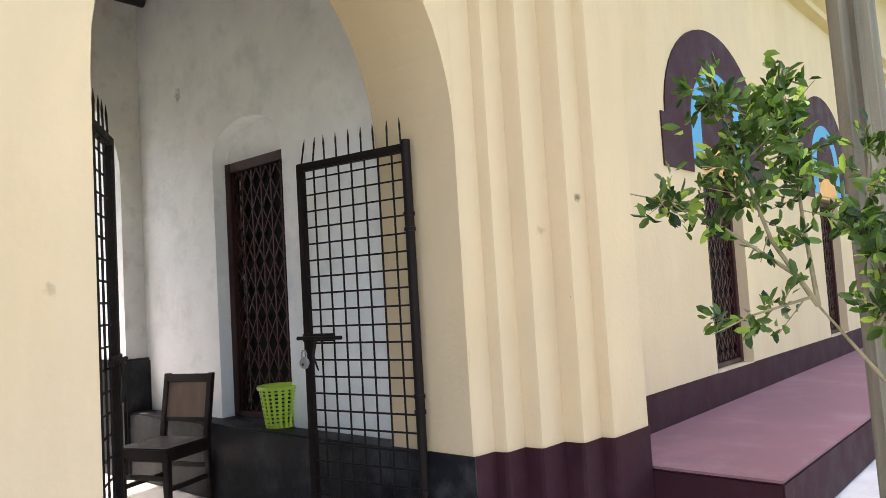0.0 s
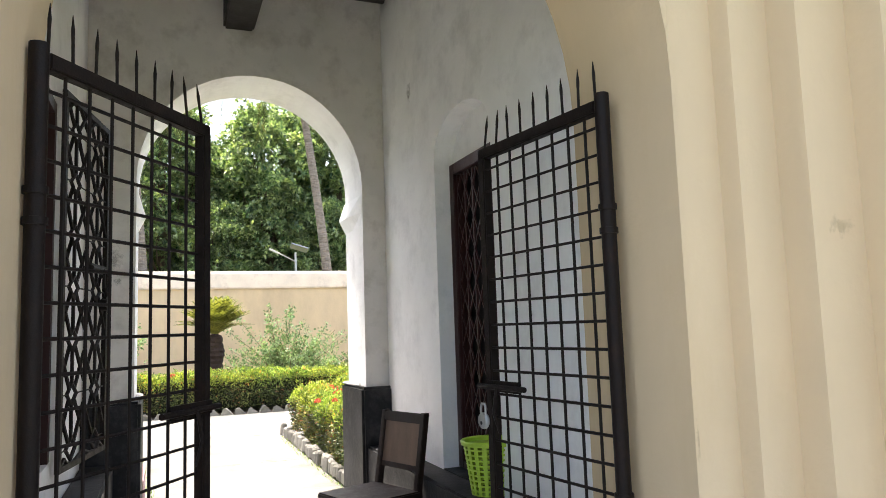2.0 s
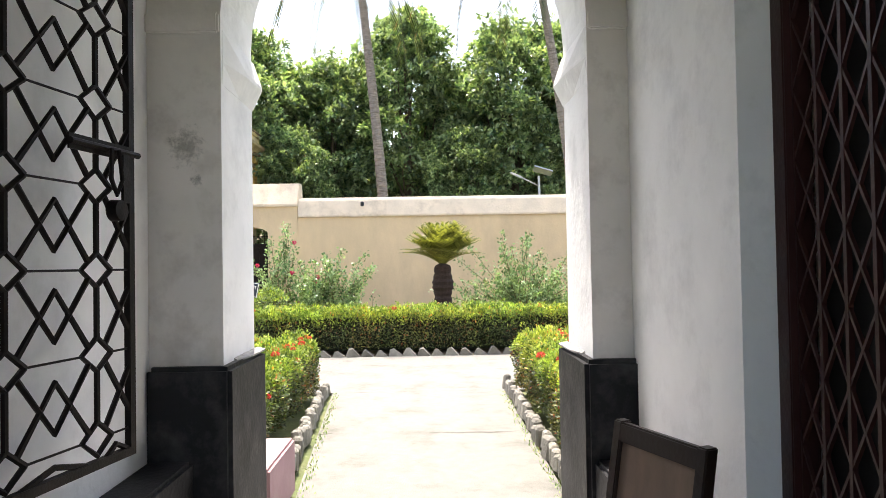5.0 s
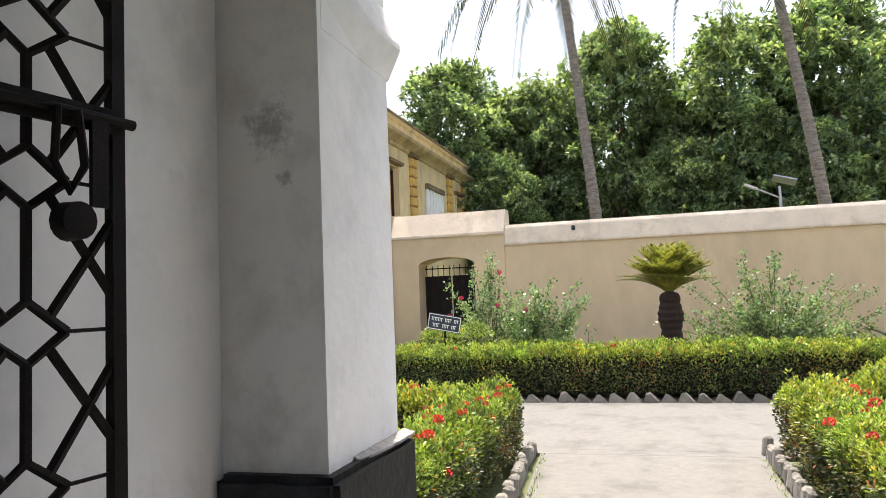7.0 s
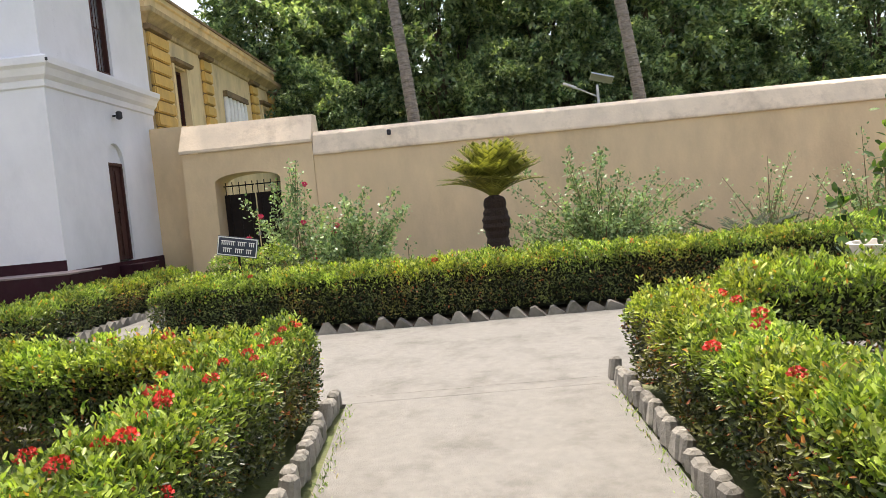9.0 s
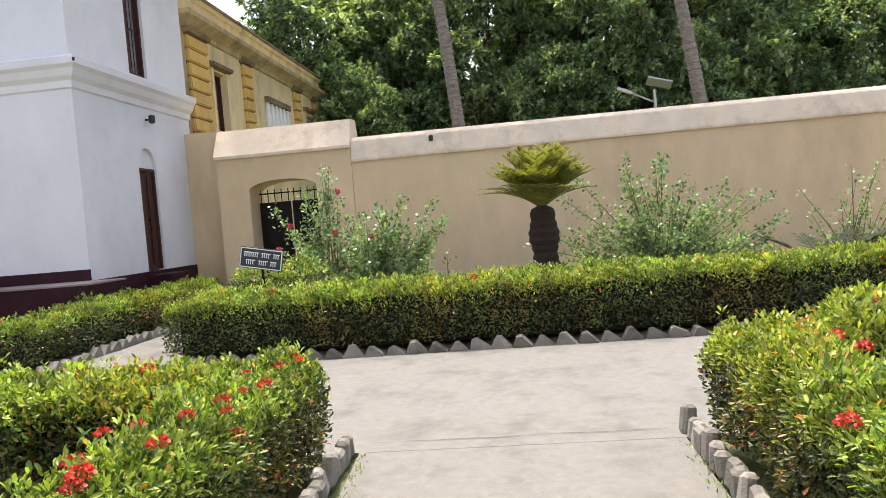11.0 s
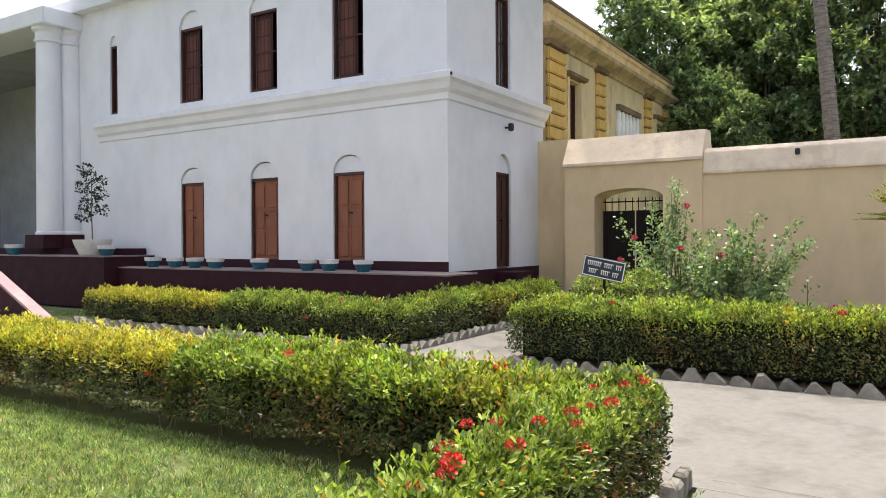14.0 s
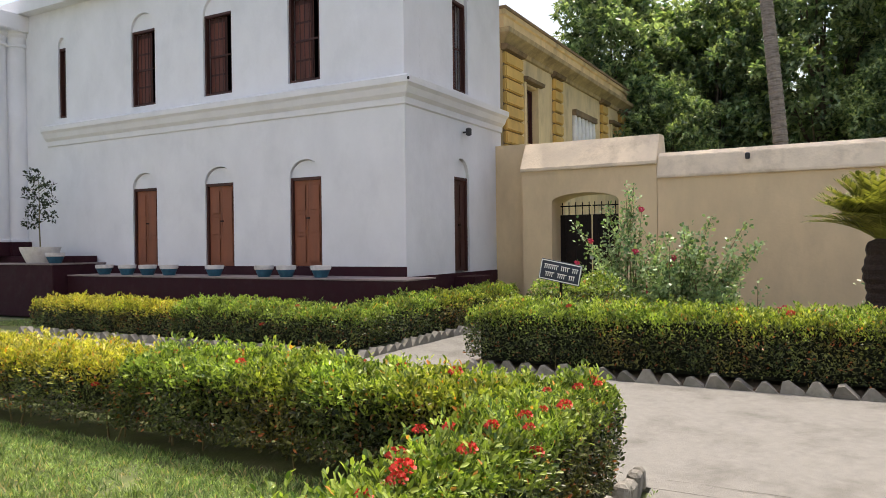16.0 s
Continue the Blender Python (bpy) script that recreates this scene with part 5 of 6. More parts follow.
# ---- lawn ----
def lawn(name, x0, x1, y0, y1, n, seed):
    r = np.random.default_rng(seed)
    p = np.stack([r.uniform(x0, x1, n), r.uniform(y0, y1, n), np.full(n, -0.03)], 1)
    bare = np.array([noise.noise(Vector((a * 1.7, c * 1.7, 3.0))) + 0.5 * noise.noise(Vector((a * 6, c * 6, 8.0))) for a, c, _ in p])
    p = p[bare < r.uniform(0.15, 0.75, n)]
    n = len(p)
    v, f = leaves(p, np.tile((0, 0, 1.0), (n, 1)), 0.052, seed, 0.6, 0.1, 0.16, 0.3)
    return tagged(new(name, leaf_mesh(name, v, f, L_GRASS)), "short mown green lawn with bare patches", "lawn", kind="stuff")


lawn("lawn_grass", -9.75, -6.3, -6.5, 0.95, 150000, 81)
lawn("lawn_grass", -9.75, -6.3, 4.1, 9.0, 45000, 82)
lawn("lawn_grass", -16.2, -14.2, -12.0, -3.4, 30000, 83)


# ---- things of the entrance ----
def mesh_gate(name, m, mirror, label):
    """A gate leaf of black tubes and a grid of rods with spear points; hinged at the origin, the leaf runs along +x."""
    W, H, B = 0.78, 2.06, 0.07
    t = thing(name, m, label, "gate", "entrance gates")
    R = 0.024
    part("hinge_stile", G().pipe([(0, 0, B), (0, 0, B + H + 0.02)], R * 1.05, 12), M_STEEL, t, smooth=True)
    part("lock_stile", G().box(W - 0.045, W, -0.02, 0.02, B, B + H), M_STEEL, t, bevel=0.005)
    part("top_rail", G().box(0.02, W, -0.02, 0.02, B + H - 0.045, B + H + 0.001), M_STEEL, t, bevel=0.005)
    part("bottom_rail", G().box(0.02, W - 0.045, -0.02, 0.02, B, B + 0.045), M_STEEL, t, bevel=0.005)
    nx, nz = 8, 22
    vb = mesh_of("upright_rod", G().pipe([(0, 0, B + 0.02), (0, 0, B + H - 0.02)], 0.0055, 6), M_STEEL)
    hb = mesh_of("cross_rod", G().pipe([(0.02, 0.008, 0), (W - 0.02, 0.008, 0)], 0.0055, 6), M_STEEL)
    for i in range(1, nx):
        part("upright_rod", vb, M_STEEL, t, at=pose(i * (W - 0.03) / nx, 0, 0))
    for j in range(1, nz):
        part("cross_rod", hb, M_STEEL, t, at=pose(0, 0, B + j * H / nz))
    sp = G().pipe([(0, 0, 0), (0, 0, 0.075), (0, 0, 0.08), (0, 0, 0.10), (0, 0, 0.145)], [0.005, 0.005, 0.0055, 0.006, 0.001], 6)
    spm = mesh_of("spear_point", sp, M_STEEL)
    for i in range(9):
        bent = (0, -9, -13)[max(0, i - 6)] if i > 6 else random.Random(i).uniform(-2, 2)
        part("spear_point", spm, M_STEEL, t, at=pose(0.03 + i * (W - 0.06) / 8, 0, B + H) @ pose(0, 0, 0, 0, bent, 0))
    for z in (0.30, 0.78, 1.72):
        part("hinge_sleeve", G().pipe([(0, 0, z - 0.05), (0, 0, z - 0.03), (0, 0, z - 0.029), (0, 0, z + 0.03)], [0.031, 0.031, 0.026, 0.026], 12).pipe([(0, 0, z + 0.03), (0, 0, z + 0.05)], 0.031, 12), M_STEEL, t, "ridged hinge sleeve", smooth=True)
    s = -1 if mirror else 1
    bolt = part("bolt", G().pipe([(W - 0.30, s * 0.035, 1.13), (W + 0.03, s * 0.035, 1.13)], 0.011, 8), M_STEEL, t, "black sliding bolt")
    part("bolt_plate", G().box(W - 0.24, W - 0.005, min(s * .02, s * .028), max(s * .02, s * .028), 1.11, 1.155), M_STEEL, t)
    part("bolt_tail", G().pipe([(W - 0.12, s * 0.045, 1.13), (W - 0.10, s * 0.05, 1.03), (W - 0.13, s * 0.045, 0.95)], [0.008, 0.008, 0.004], 6), M_STEEL, bolt)
    return t


def gate_pose(hx, hy, ex, ey):
    return pose(hx, hy, 0, 0, 0, math.degrees(math.atan2(ey - hy, ex - hx)))


rg = mesh_gate("mesh_gate", gate_pose(-2.34, 3.245, -3.10, 3.14), False, "open black iron mesh gate leaf with spear points and a bolt")
lock = thing("padlock", gate_pose(-2.34, 3.245, -3.10, 3.14) @ pose(0.737, 0.064, 0.995) @ Matrix.Scale(0.8, 4), "round steel padlock hanging on the gate bolt", "padlock")
part("body", G().lathe([(0.012, -0.012), (0.036, -0.012), (0.042, -0.004), (0.042, 0.006), (0.036, 0.014), (0.01, 0.014)], 24), M_LOCK, lock, smooth=True, at=pose(0, 0, 0, 90, 0, 0))
part("shackle", G().pipe([(-0.022, 0, 0.03), (-0.022, 0, 0.065), (-0.012, 0, 0.085), (0.012, 0, 0.085), (0.022, 0, 0.065), (0.022, 0, 0.03)], 0.006, 8), M_LOCK, lock, smooth=True)
part("keyhole_cover", G().lathe([(0.008, 0), (0.010, 0.003), (0.002, 0.005)], 10), M_CAMBLACK, lock, at=pose(0, 0.013, -0.01, -90, 0, 0))
mesh_gate("mesh_gate", gate_pose(-2.37, 1.552, -2.985, 1.985), True, "open black iron mesh gate leaf with spear points")


def iron_leaf(parent, m, w, h):
    """An iron leaf hinged at the origin along -x: columns of linked diamonds with zigzags between them."""
    fr = 0.018
    t = part("iron_leaf", G().box(-fr * 1.6, 0, -0.012, 0.012, 0, h).box(-w, -w + fr * 1.6, -0.012, 0.012, 0, h).box(-w + fr * 1.6, -fr * 1.6, -0.012, 0.012, 0, fr * 1.6)
             .box(-w + fr * 1.6, -fr * 1.6, -0.012, 0.012, h - fr * 1.6, h), M_STEEL, parent, "open black iron leaf with diamond bars", at=m)
    rr, rows = 0.010, 7
    p, cell = h / rows, w / 2
    dw, dh = cell * 0.19, p * 0.20
    def line(name, pts, r=rr):
        part(name, G().pipe([(x, 0, min(max(z, 0.01), h - 0.01)) for x, z in pts], r, 5), M_STEEL, t)
    for x in (-w * 0.25, -w * 0.75):
        for i in range(rows + 1):
            z = (i + 0.35) * p
            if z + dh < h:
                line("diamond", [(x - dw, z), (x, z + dh), (x + dw, z), (x, z - dh), (x - dw, z)])
            line("link", [(x, z + dh), (x, z + p - dh)]) if z + dh < h else None
    for x0, x1 in ((-w * 0.75, -w * 0.25), (-w * 0.25, 0.0), (-w, -w * 0.75)):
        xm = (x0 + x1) / 2
        a = x0 + (dw * 0.55 if x0 > -w * 0.9 else 0.02)
        b = x1 - (dw * 0.55 if x1 < -0.1 else 0.02)
        edge = x0 < -w * 0.9 or x1 > -0.1
        for i in range(rows):
            z = (i + 0.35) * p
            for z_end, z_mid in ((z + dh * 0.5, z + p * 0.78), (z + p - dh * 0.5, z + p * 0.22)):
                if not edge:
                    line("zigzag", [(a, z_end), (xm, z_mid), (b, z_end)])
                elif x0 < -w * 0.9:
                    line("zigzag", [(x0 + 0.02, z_mid), (b, z_end)])
                else:
                    line("zigzag", [(a, z_end), (x1 - 0.02, z_mid)])
            line("thin_link", [(a + dw * 0.45 if x0 > -w * 0.9 else x0 + 0.02, z), (b - dw * 0.45 if x1 < -0.1 else x1 - 0.02, z)], 0.004)
        line("zigzag", [(a, 0.02), (xm, 0.35 * p * 0.6), (b, 0.02)])
    zb = 1.03
    part("bolt", G().pipe([(-w + 0.34, 0.02, zb), (-w - 0.012, 0.02, zb)], 0.011, 8), M_STEEL, t)
    part("bolt_plate", G().box(-w + 0.03, -w + 0.34, 0.010, 0.016, zb - 0.024, zb + 0.024), M_STEEL, t)
    part("hasp", G().pipe([(-w + 0.16, 0.035, zb), (-w + 0.17, 0.04, zb - 0.10), (-w + 0.14, 0.04, zb - 0.15), (-w + 0.11, 0.04, zb - 0.10), (-w + 0.12, 0.035, zb)], 0.008, 6), M_STEEL, t)
    part("hasp", G().box(-w + 0.05, -w + 0.085, 0.018, 0.028, zb - 0.17, zb), M_STEEL, t)
    part("padlock", G().lathe([(0.01, -0.02), (0.034, -0.018), (0.036, 0.018), (0.01, 0.02)], 16), M_STEEL, t, "black padlock", smooth=True, at=pose(-w + 0.125, 0.03, zb - 0.20, 90, 0, 0))
    return t


w = thing("barred_window", (-4.29, LY - 0.045, 0.80), "dark red wooden window with an open iron leaf", "window")
for a in (0, 0.72):
    part("jamb", G().box(a, a + 0.06, -0.04, 0.04, 0, 1.75), M_DOORRED, w)
part("head", G().box(0.06, 0.72, -0.04, 0.04, 1.69, 1.75), M_DOORRED, w)
# Near-black panels stand for the dark opening; shade is in the colour.
part("shutter", G().box(0.06, 0.40, -0.05, -0.02, 0, 1.69), M_DARK, w, "near-black panel for the dark opening", bevel=0.004)
part("shutter", G().box(0.403, 0.72, -0.05, -0.02, 0, 1.69), M_DARK, w, "near-black panel for the dark opening", bevel=0.004)
for k in range(5):
    part("bar", G().pipe([(0.15 + k * 0.12, 0.0, 0.0), (0.15 + k * 0.12, 0.0, 1.69)], 0.008, 6), M_DOORRED, w)
iron_leaf(w, pose(0.01, 0.075, -0.06, 0, 0, -11), 0.775, 1.89)


def chair(m):
    """A plain wooden chair, its front towards -y."""
    t = thing("wooden_chair", m, "dark wooden chair with a panelled backrest beside the wall", "chair")
    w, d, s, h = 0.42, 0.42, 0.45, 0.88
    part("seat", G().box(-w / 2 - 0.01, w / 2 + 0.01, -d / 2 - 0.02, d / 2 - 0.02, s - 0.035, s), M_WOOD, t, bevel=0.008)
    for x in (-1, 1):
        part("front_leg", G().box(x * (w / 2 - 0.02) - 0.02, x * (w / 2 - 0.02) + 0.02, -d / 2 - 0.005, -d / 2 + 0.035, 0, s - 0.036), M_WOOD, t, bevel=0.004)
        part("back_leg", G().add([(x * (w / 2 - 0.02) + a, d / 2 - 0.02 + b + off, z) for z, off in ((0, 0.02), (s, 0.0), (h, 0.07)) for a, b in ((-.02, -.02), (.02, -.02), (.02, .02), (-.02, .02))],
             [(3, 2, 1, 0), (8, 9, 10, 11)] + [(k * 4 + i, k * 4 + (i + 1) % 4, k * 4 + 4 + (i + 1) % 4, k * 4 + 4 + i) for k in range(2) for i in range(4)]), M_WOOD, t, bevel=0.004)
        part("side_stretcher", G().box(x * (w / 2 - 0.02) - 0.01, x * (w / 2 - 0.02) + 0.01, -d / 2 + 0.035, d / 2 - 0.04, 0.17, 0.20), M_WOOD, t)
        part("side_apron", G().box(x * (w / 2 - 0.02) - 0.01, x * (w / 2 - 0.02) + 0.01, -d / 2 + 0.035, d / 2 - 0.04, s - 0.09, s - 0.037), M_WOOD, t)
    part("front_apron", G().box(-w / 2 + 0.04, w / 2 - 0.04, -d / 2 + 0.005, -d / 2 + 0.025, s - 0.09, s - 0.037), M_WOOD, t)
    part("front_stretcher", G().box(-w / 2 + 0.04, w / 2 - 0.04, -d / 2 + 0.005, -d / 2 + 0.025, 0.24, 0.27), M_WOOD, t)
    part("back_stretcher", G().box(-w / 2 + 0.04, w / 2 - 0.04, d / 2 - 0.03, d / 2 - 0.01, 0.24, 0.27), M_WOOD, t)
    lean = math.degrees(math.atan2(0.07, h - s))
    mm = pose(0, d / 2 - 0.02, s, -lean, 0, 0)
    part("top_rail", G().box(-w / 2, w / 2, -0.018, 0.018, h - s - 0.06, h - s), M_WOOD, t, bevel=0.006, at=mm)
    part("lower_rail", G().box(-w / 2 + 0.04, w / 2 - 0.04, -0.012, 0.012, 0.10, 0.13), M_WOOD, t, bevel=0.004, at=mm)
    part("back_panel", G().box(-w / 2 + 0.04, w / 2 - 0.04, -0.006, 0.006, 0.13, h - s - 0.06), M_CANE, t, "worn brown back panel", at=mm)
    return t


chair(pose(-4.50, 2.99, 0, 0, 0, 20))


def basket(m):
    """A plastic waste basket with rows of square holes."""
    t = thing("waste_basket", m, "lime green perforated plastic waste basket on the ledge", "basket")
    gg = G()
    n, H, r0, r1 = 36, 0.27, 0.095, 0.135
    def pt(k, z, inn=0.0):
        a = 2 * math.pi * k / n
        rr = r0 + (r1 - r0) * z / H - inn
        return (rr * math.cos(a), rr * math.sin(a), z)
    for k in range(n):
        if k % 2 == 0:
            gg.add([pt(k, 0.0), pt(k + 1, 0.0), pt(k + 1, H), pt(k, H), pt(k, 0, .003), pt(k + 1, 0, .003), pt(k + 1, H, .003), pt(k, H, .003)],
                   [(0, 1, 2, 3), (7, 6, 5, 4), (0, 4, 5, 1), (2, 6, 7, 3), (1, 5, 6, 2), (0, 3, 7, 4)])
    for j in range(11):
        z0 = j * H / 10.6
        for k in range(n):
            z1 = z0 + 0.010
            gg.add([pt(k, z0, -.001), pt(k + 1, z0, -.001), pt(k + 1, z1, -.001), pt(k, z1, -.001), pt(k, z0, .004), pt(k + 1, z0, .004), pt(k + 1, z1, .004), pt(k, z1, .004)],
                   [(0, 1, 2, 3), (7, 6, 5, 4), (0, 4, 5, 1), (2, 6, 7, 3)])
    part("wall", gg, M_BIN, t, recalc=False)
    part("rim", G().lathe([(r1 - 0.004, H - 0.02), (r1 + 0.008, H - 0.018), (r1 + 0.012, H), (r1 + 0.006, H + 0.006), (r1 - 0.006, H + 0.002), (r1 - 0.008, H - 0.018)], 36), M_BIN, t, smooth=True)
    part("bottom", G().lathe([(r0 - 0.002, 0.0), (r0, 0.012), (0.01, 0.012)], 36), M_BIN, t)
    return t


basket((-3.79, RY - 0.03, 0.525))

# pink step block outside the arch
structure("pink_block", G().box(-7.0, -6.28, 1.0, 1.73, 0.0, 0.33), M_PINK, "low faded pink cement block by the path", "block", bevel=0.015)

# weathered post and citrus tree
post = thing("timber_post", (-0.40, 4.27, 0), "weathered grey wooden post with long cracks", "post")
gg = G()
pr = random.Random(8)
n = 20
for j in range(26):
    z = -0.1 + j * 0.24
    for k in range(n):
        a = 2 * math.pi * k / n
        rr = 0.105 - 0.0006 * j + 0.004 * noise.noise(Vector((math.cos(a) * 2, math.sin(a) * 2, z * 0.3))) - (0.03 if k in (2, 6, 11, 15, 17) else 0)
        gg.v.append((rr * math.cos(a) - 0.004 * j, rr * math.sin(a), z))
for j in range(25):
    for k in range(n):
        gg.f.append((j * n + k, j * n + (k + 1) % n, (j + 1) * n + (k + 1) % n, (j + 1) * n + k))
part("pole", gg, M_POST, post, smooth=True)


def citrus(m, branches, seed):
    r = np.random.default_rng(seed)
    t = thing("citrus_tree", m, "young citrus tree with glossy green leaves", "tree")
    gg = G()
    P, Nn = [], []
    for pts, rad, leafy in branches:
        pts = [np.array(p, float) for p in pts]
        gg.pipe([tuple(p) for p in pts], [rad * (1 - 0.75 * i / (len(pts) - 1)) for i in range(len(pts))], 7)
        for _ in range(leafy):
            i = r.integers(max(0, len(pts) - 3), len(pts) - 1)
            u = r.random()
            c = pts[i] * (1 - u) + pts[i + 1] * u
            d = r.normal(0, 1, 3)
            d /= np.linalg.norm(d)
            e = c + d * r.uniform(0.06, 0.17)
            gg.pipe([tuple(c), tuple(e)], [0.003, 0.0015], 4)
            k = r.integers(9, 16)
            P.append(c + (e - c) * r.uniform(0.1, 1.1, (k, 1)) + r.normal(0, 0.012, (k, 3)))
            Nn.append(np.tile(d, (k, 1)) + r.normal(0, 0.5, (k, 3)))
    part("trunk", gg, M_LEMON, t, "thin green-brown trunk with branches", smooth=True)
    v, f = leaves(np.concatenate(P), np.concatenate(Nn), 0.062, seed, 0.5, 0.3, 0.40, 0.3, 0.80, True)
    part("crown", leaf_mesh("crown", v, f, L_CITRUS), L_CITRUS, t)
    return t


citrus((-0.12, 3.30, 0), [
    ([(0, 0, -0.05), (-0.02, 0, 0.5), (-0.12, -0.03, 0.95), (-0.30, -0.08, 1.22)], 0.016, 0),
    ([(-0.30, -0.08, 1.22), (-0.42, -0.12, 1.45), (-0.50, -0.16, 1.75), (-0.56, -0.18, 2.05)], 0.010, 34),
    ([(-0.36, -0.10, 1.33), (-0.55, -0.18, 1.50), (-0.72, -0.26, 1.62), (-0.84, -0.32, 1.66)], 0.008, 9),
    ([(-0.30, -0.08, 1.22), (-0.34, -0.02, 1.5), (-0.36, 0.0, 1.78), (-0.38, 0.0, 2.0)], 0.009, 30),
    ([(-0.12, -0.03, 0.95), (-0.10, -0.02, 1.25), (-0.14, -0.04, 1.5), (-0.12, 0.0, 1.75)], 0.010, 26),
    ([(-0.14, -0.04, 1.15), (-0.02, -0.04, 1.3), (0.05, -0.05, 1.45)], 0.008, 20),
    ([(-0.32, -0.09, 1.25), (-0.48, -0.2, 1.2), (-0.60, -0.26, 1.14)], 0.006, 6),
    ([(0.0, 0.0, 0.7), (0.04, -0.02, 1.0), (0.02, 0.0, 1.2)], 0.008, 12),
], 5)


# ---- garden and house things ----
def pot(m, r, label):
    t = thing("flower_pot", m, label, "pot", "painted pots on the ledge")
    part("bowl", G().lathe([(r * 0.62, 0.0), (r * 0.78, r * 0.35), (r * 0.93, r * 0.75)], 20), M_TEAL, t, smooth=True)
    part("rim", G().lathe([(r * 0.93, r * 0.75), (r * 1.02, r * 0.80), (r * 1.05, r * 1.2), (r * 0.93, r * 1.2), (r * 0.85, r * 1.0), (0.01, r * 0.98)], 20), M_POTWHITE, t, "chalky white rim", smooth=True)
    return t


for y in (-10.75, -10.05, -9.45, -8.85, -7.65, -6.45, -5.95, -5.20):
    pot((HX + 0.55, y, 0.865), 0.165, "small teal and white painted flower pot on the plinth")
pot((HX + 0.95, -11.75, 1.101), 0.18, "small teal and white painted flower pot on the porch")
pot((HX + 1.0, -15.3, 1.101), 0.20, "small teal and white painted flower pot on the porch")
pl = thing("planter", (HX + 0.85, -12.4, 1.101), "wide pale planter with a slim leafy shrub", "planter")
part("bowl", G().lathe([(0.26, 0.0), (0.30, 0.08), (0.38, 0.26), (0.40, 0.34), (0.35, 0.34), (0.32, 0.28), (0.01, 0.27)], 28), M_POTWHITE, pl, smooth=True)
tr = thing("potted_shrub", pose(HX + 0.85, -12.4, 1.39) @ Matrix.Scale(0.95, 4), "slim dark green shrub in a planter", "shrub")
rr = np.random.default_rng(21)
gg = G().pipe([(0, 0, -0.06), (0.03, 0.02, 0.5), (0.0, -0.02, 1.1), (0.02, 0.0, 1.5)], [0.016, 0.013, 0.009, 0.004], 6)
P, Nn = [], []
for k in range(9):
    z = 0.45 + k * 0.13
    a = k * 2.4
    e = np.array((math.cos(a) * 0.2, math.sin(a) * 0.22, z + 0.14))
    gg.pipe([(0.01, 0, z), tuple(e)], [0.006, 0.002], 4)
    p, d = clump_points(rr, 75, 0.15, 0.8)
    P.append(p + e)
    Nn.append(d)
part("stem", gg, M_TWIG, tr)
v, f = leaves(np.concatenate(P), np.concatenate(Nn), 0.085, 22, 0.6)
part("foliage", leaf_mesh("foliage", v, f, L_LOWCYCAD), L_LOWCYCAD, tr)

sign = thing("sign_board", pose(-14.53, -0.50, 0) @ Matrix.Scale(0.95, 4), "tilted navy sign board with two lines of white writing", "sign")
SM = pose(0, 0, 1.10, -11, 0, 0)
part("stake", G().box(-0.035, -0.016, -0.015, 0.015, 0.0, 1.16), M_STEEL, sign)
part("board", G().box(-0.015, 0.0, -0.27, 0.27, -0.13, 0.13), M_SIGN, sign, at=SM)
part("border", G().box(0.0005, 0.003, -0.265, 0.265, 0.11, 0.122).box(0.0005, 0.003, -0.265, 0.265, -0.122, -0.11).box(0.0005, 0.003, -0.265, -0.253, -0.11, 0.11).box(0.0005, 0.003, 0.253, 0.265, -0.11, 0.11), M_SIGNW, sign, at=SM)
for z, words in ((0.045, ((-0.22, -0.03), (0.0, 0.12), (0.15, 0.23))), (-0.05, ((-0.19, -0.07), (-0.03, 0.09), (0.12, 0.20)))):
    for a, b in words:
        gg = G().box(0.0005, 0.003, a, b, z + 0.018, z + 0.028)
        y = a + 0.008
        while y < b - 0.01:
            gg.box(0.0005, 0.0028, y, y + 0.010, z - 0.03, z + 0.018)
            y += 0.026
        part("writing", gg, M_SIGNW, sign, "unreadable white writing", at=SM)

lamp = thing("solar_street_lamp", (-24.0, 5.85, 0), "solar street lamp on a thin pole", "street lamp")
part("pole", G().pipe([(0, 0, -0.05), (0, 0, 3.95)], [0.05, 0.035], 10), M_GALV, lamp, smooth=True)
part("arm", G().pipe([(0, 0, 3.65), (0.05, -0.55, 3.92)], 0.02, 8), M_GALV, lamp)
part("lamp_head", G().box(-0.07, 0.07, -0.25, 0.1, -0.03, 0.03), M_LAMP, lamp, "white lamp head", bevel=0.012, at=pose(0.05, -0.62, 3.95, -24, 0, 0))
panel = part("solar_panel", G().box(-0.20, 0.20, -0.30, 0.30, -0.015, 0.015), M_SOLAR, lamp, "solar panel, pale from a glint put into its colour", at=pose(0, 0.12, 4.10, -18, -16, 0) @ Matrix.Scale(0.88, 4))
part("panel_frame", G().box(-0.22, 0.22, -0.32, -0.30, -0.02, 0.02).box(-0.22, 0.22, 0.30, 0.32, -0.02, 0.02).box(-0.22, -0.20, -0.30, 0.30, -0.02, 0.02).box(0.20, 0.22, -0.30, 0.30, -0.02, 0.02), M_GALV, panel)


def spotlight(m, label):
    t = thing("wall_camera", m, label, "camera", "wall fixtures")
    part("bracket", G().box(0.0, 0.10, -0.015, 0.015, -0.015, 0.015), M_CAMBLACK, t)
    part("body", G().lathe([(0.03, -0.07), (0.055, -0.05), (0.055, 0.06), (0.03, 0.08)], 14, (0.12, 0, 0.0)), M_CAMBLACK, t, smooth=True)
    return t


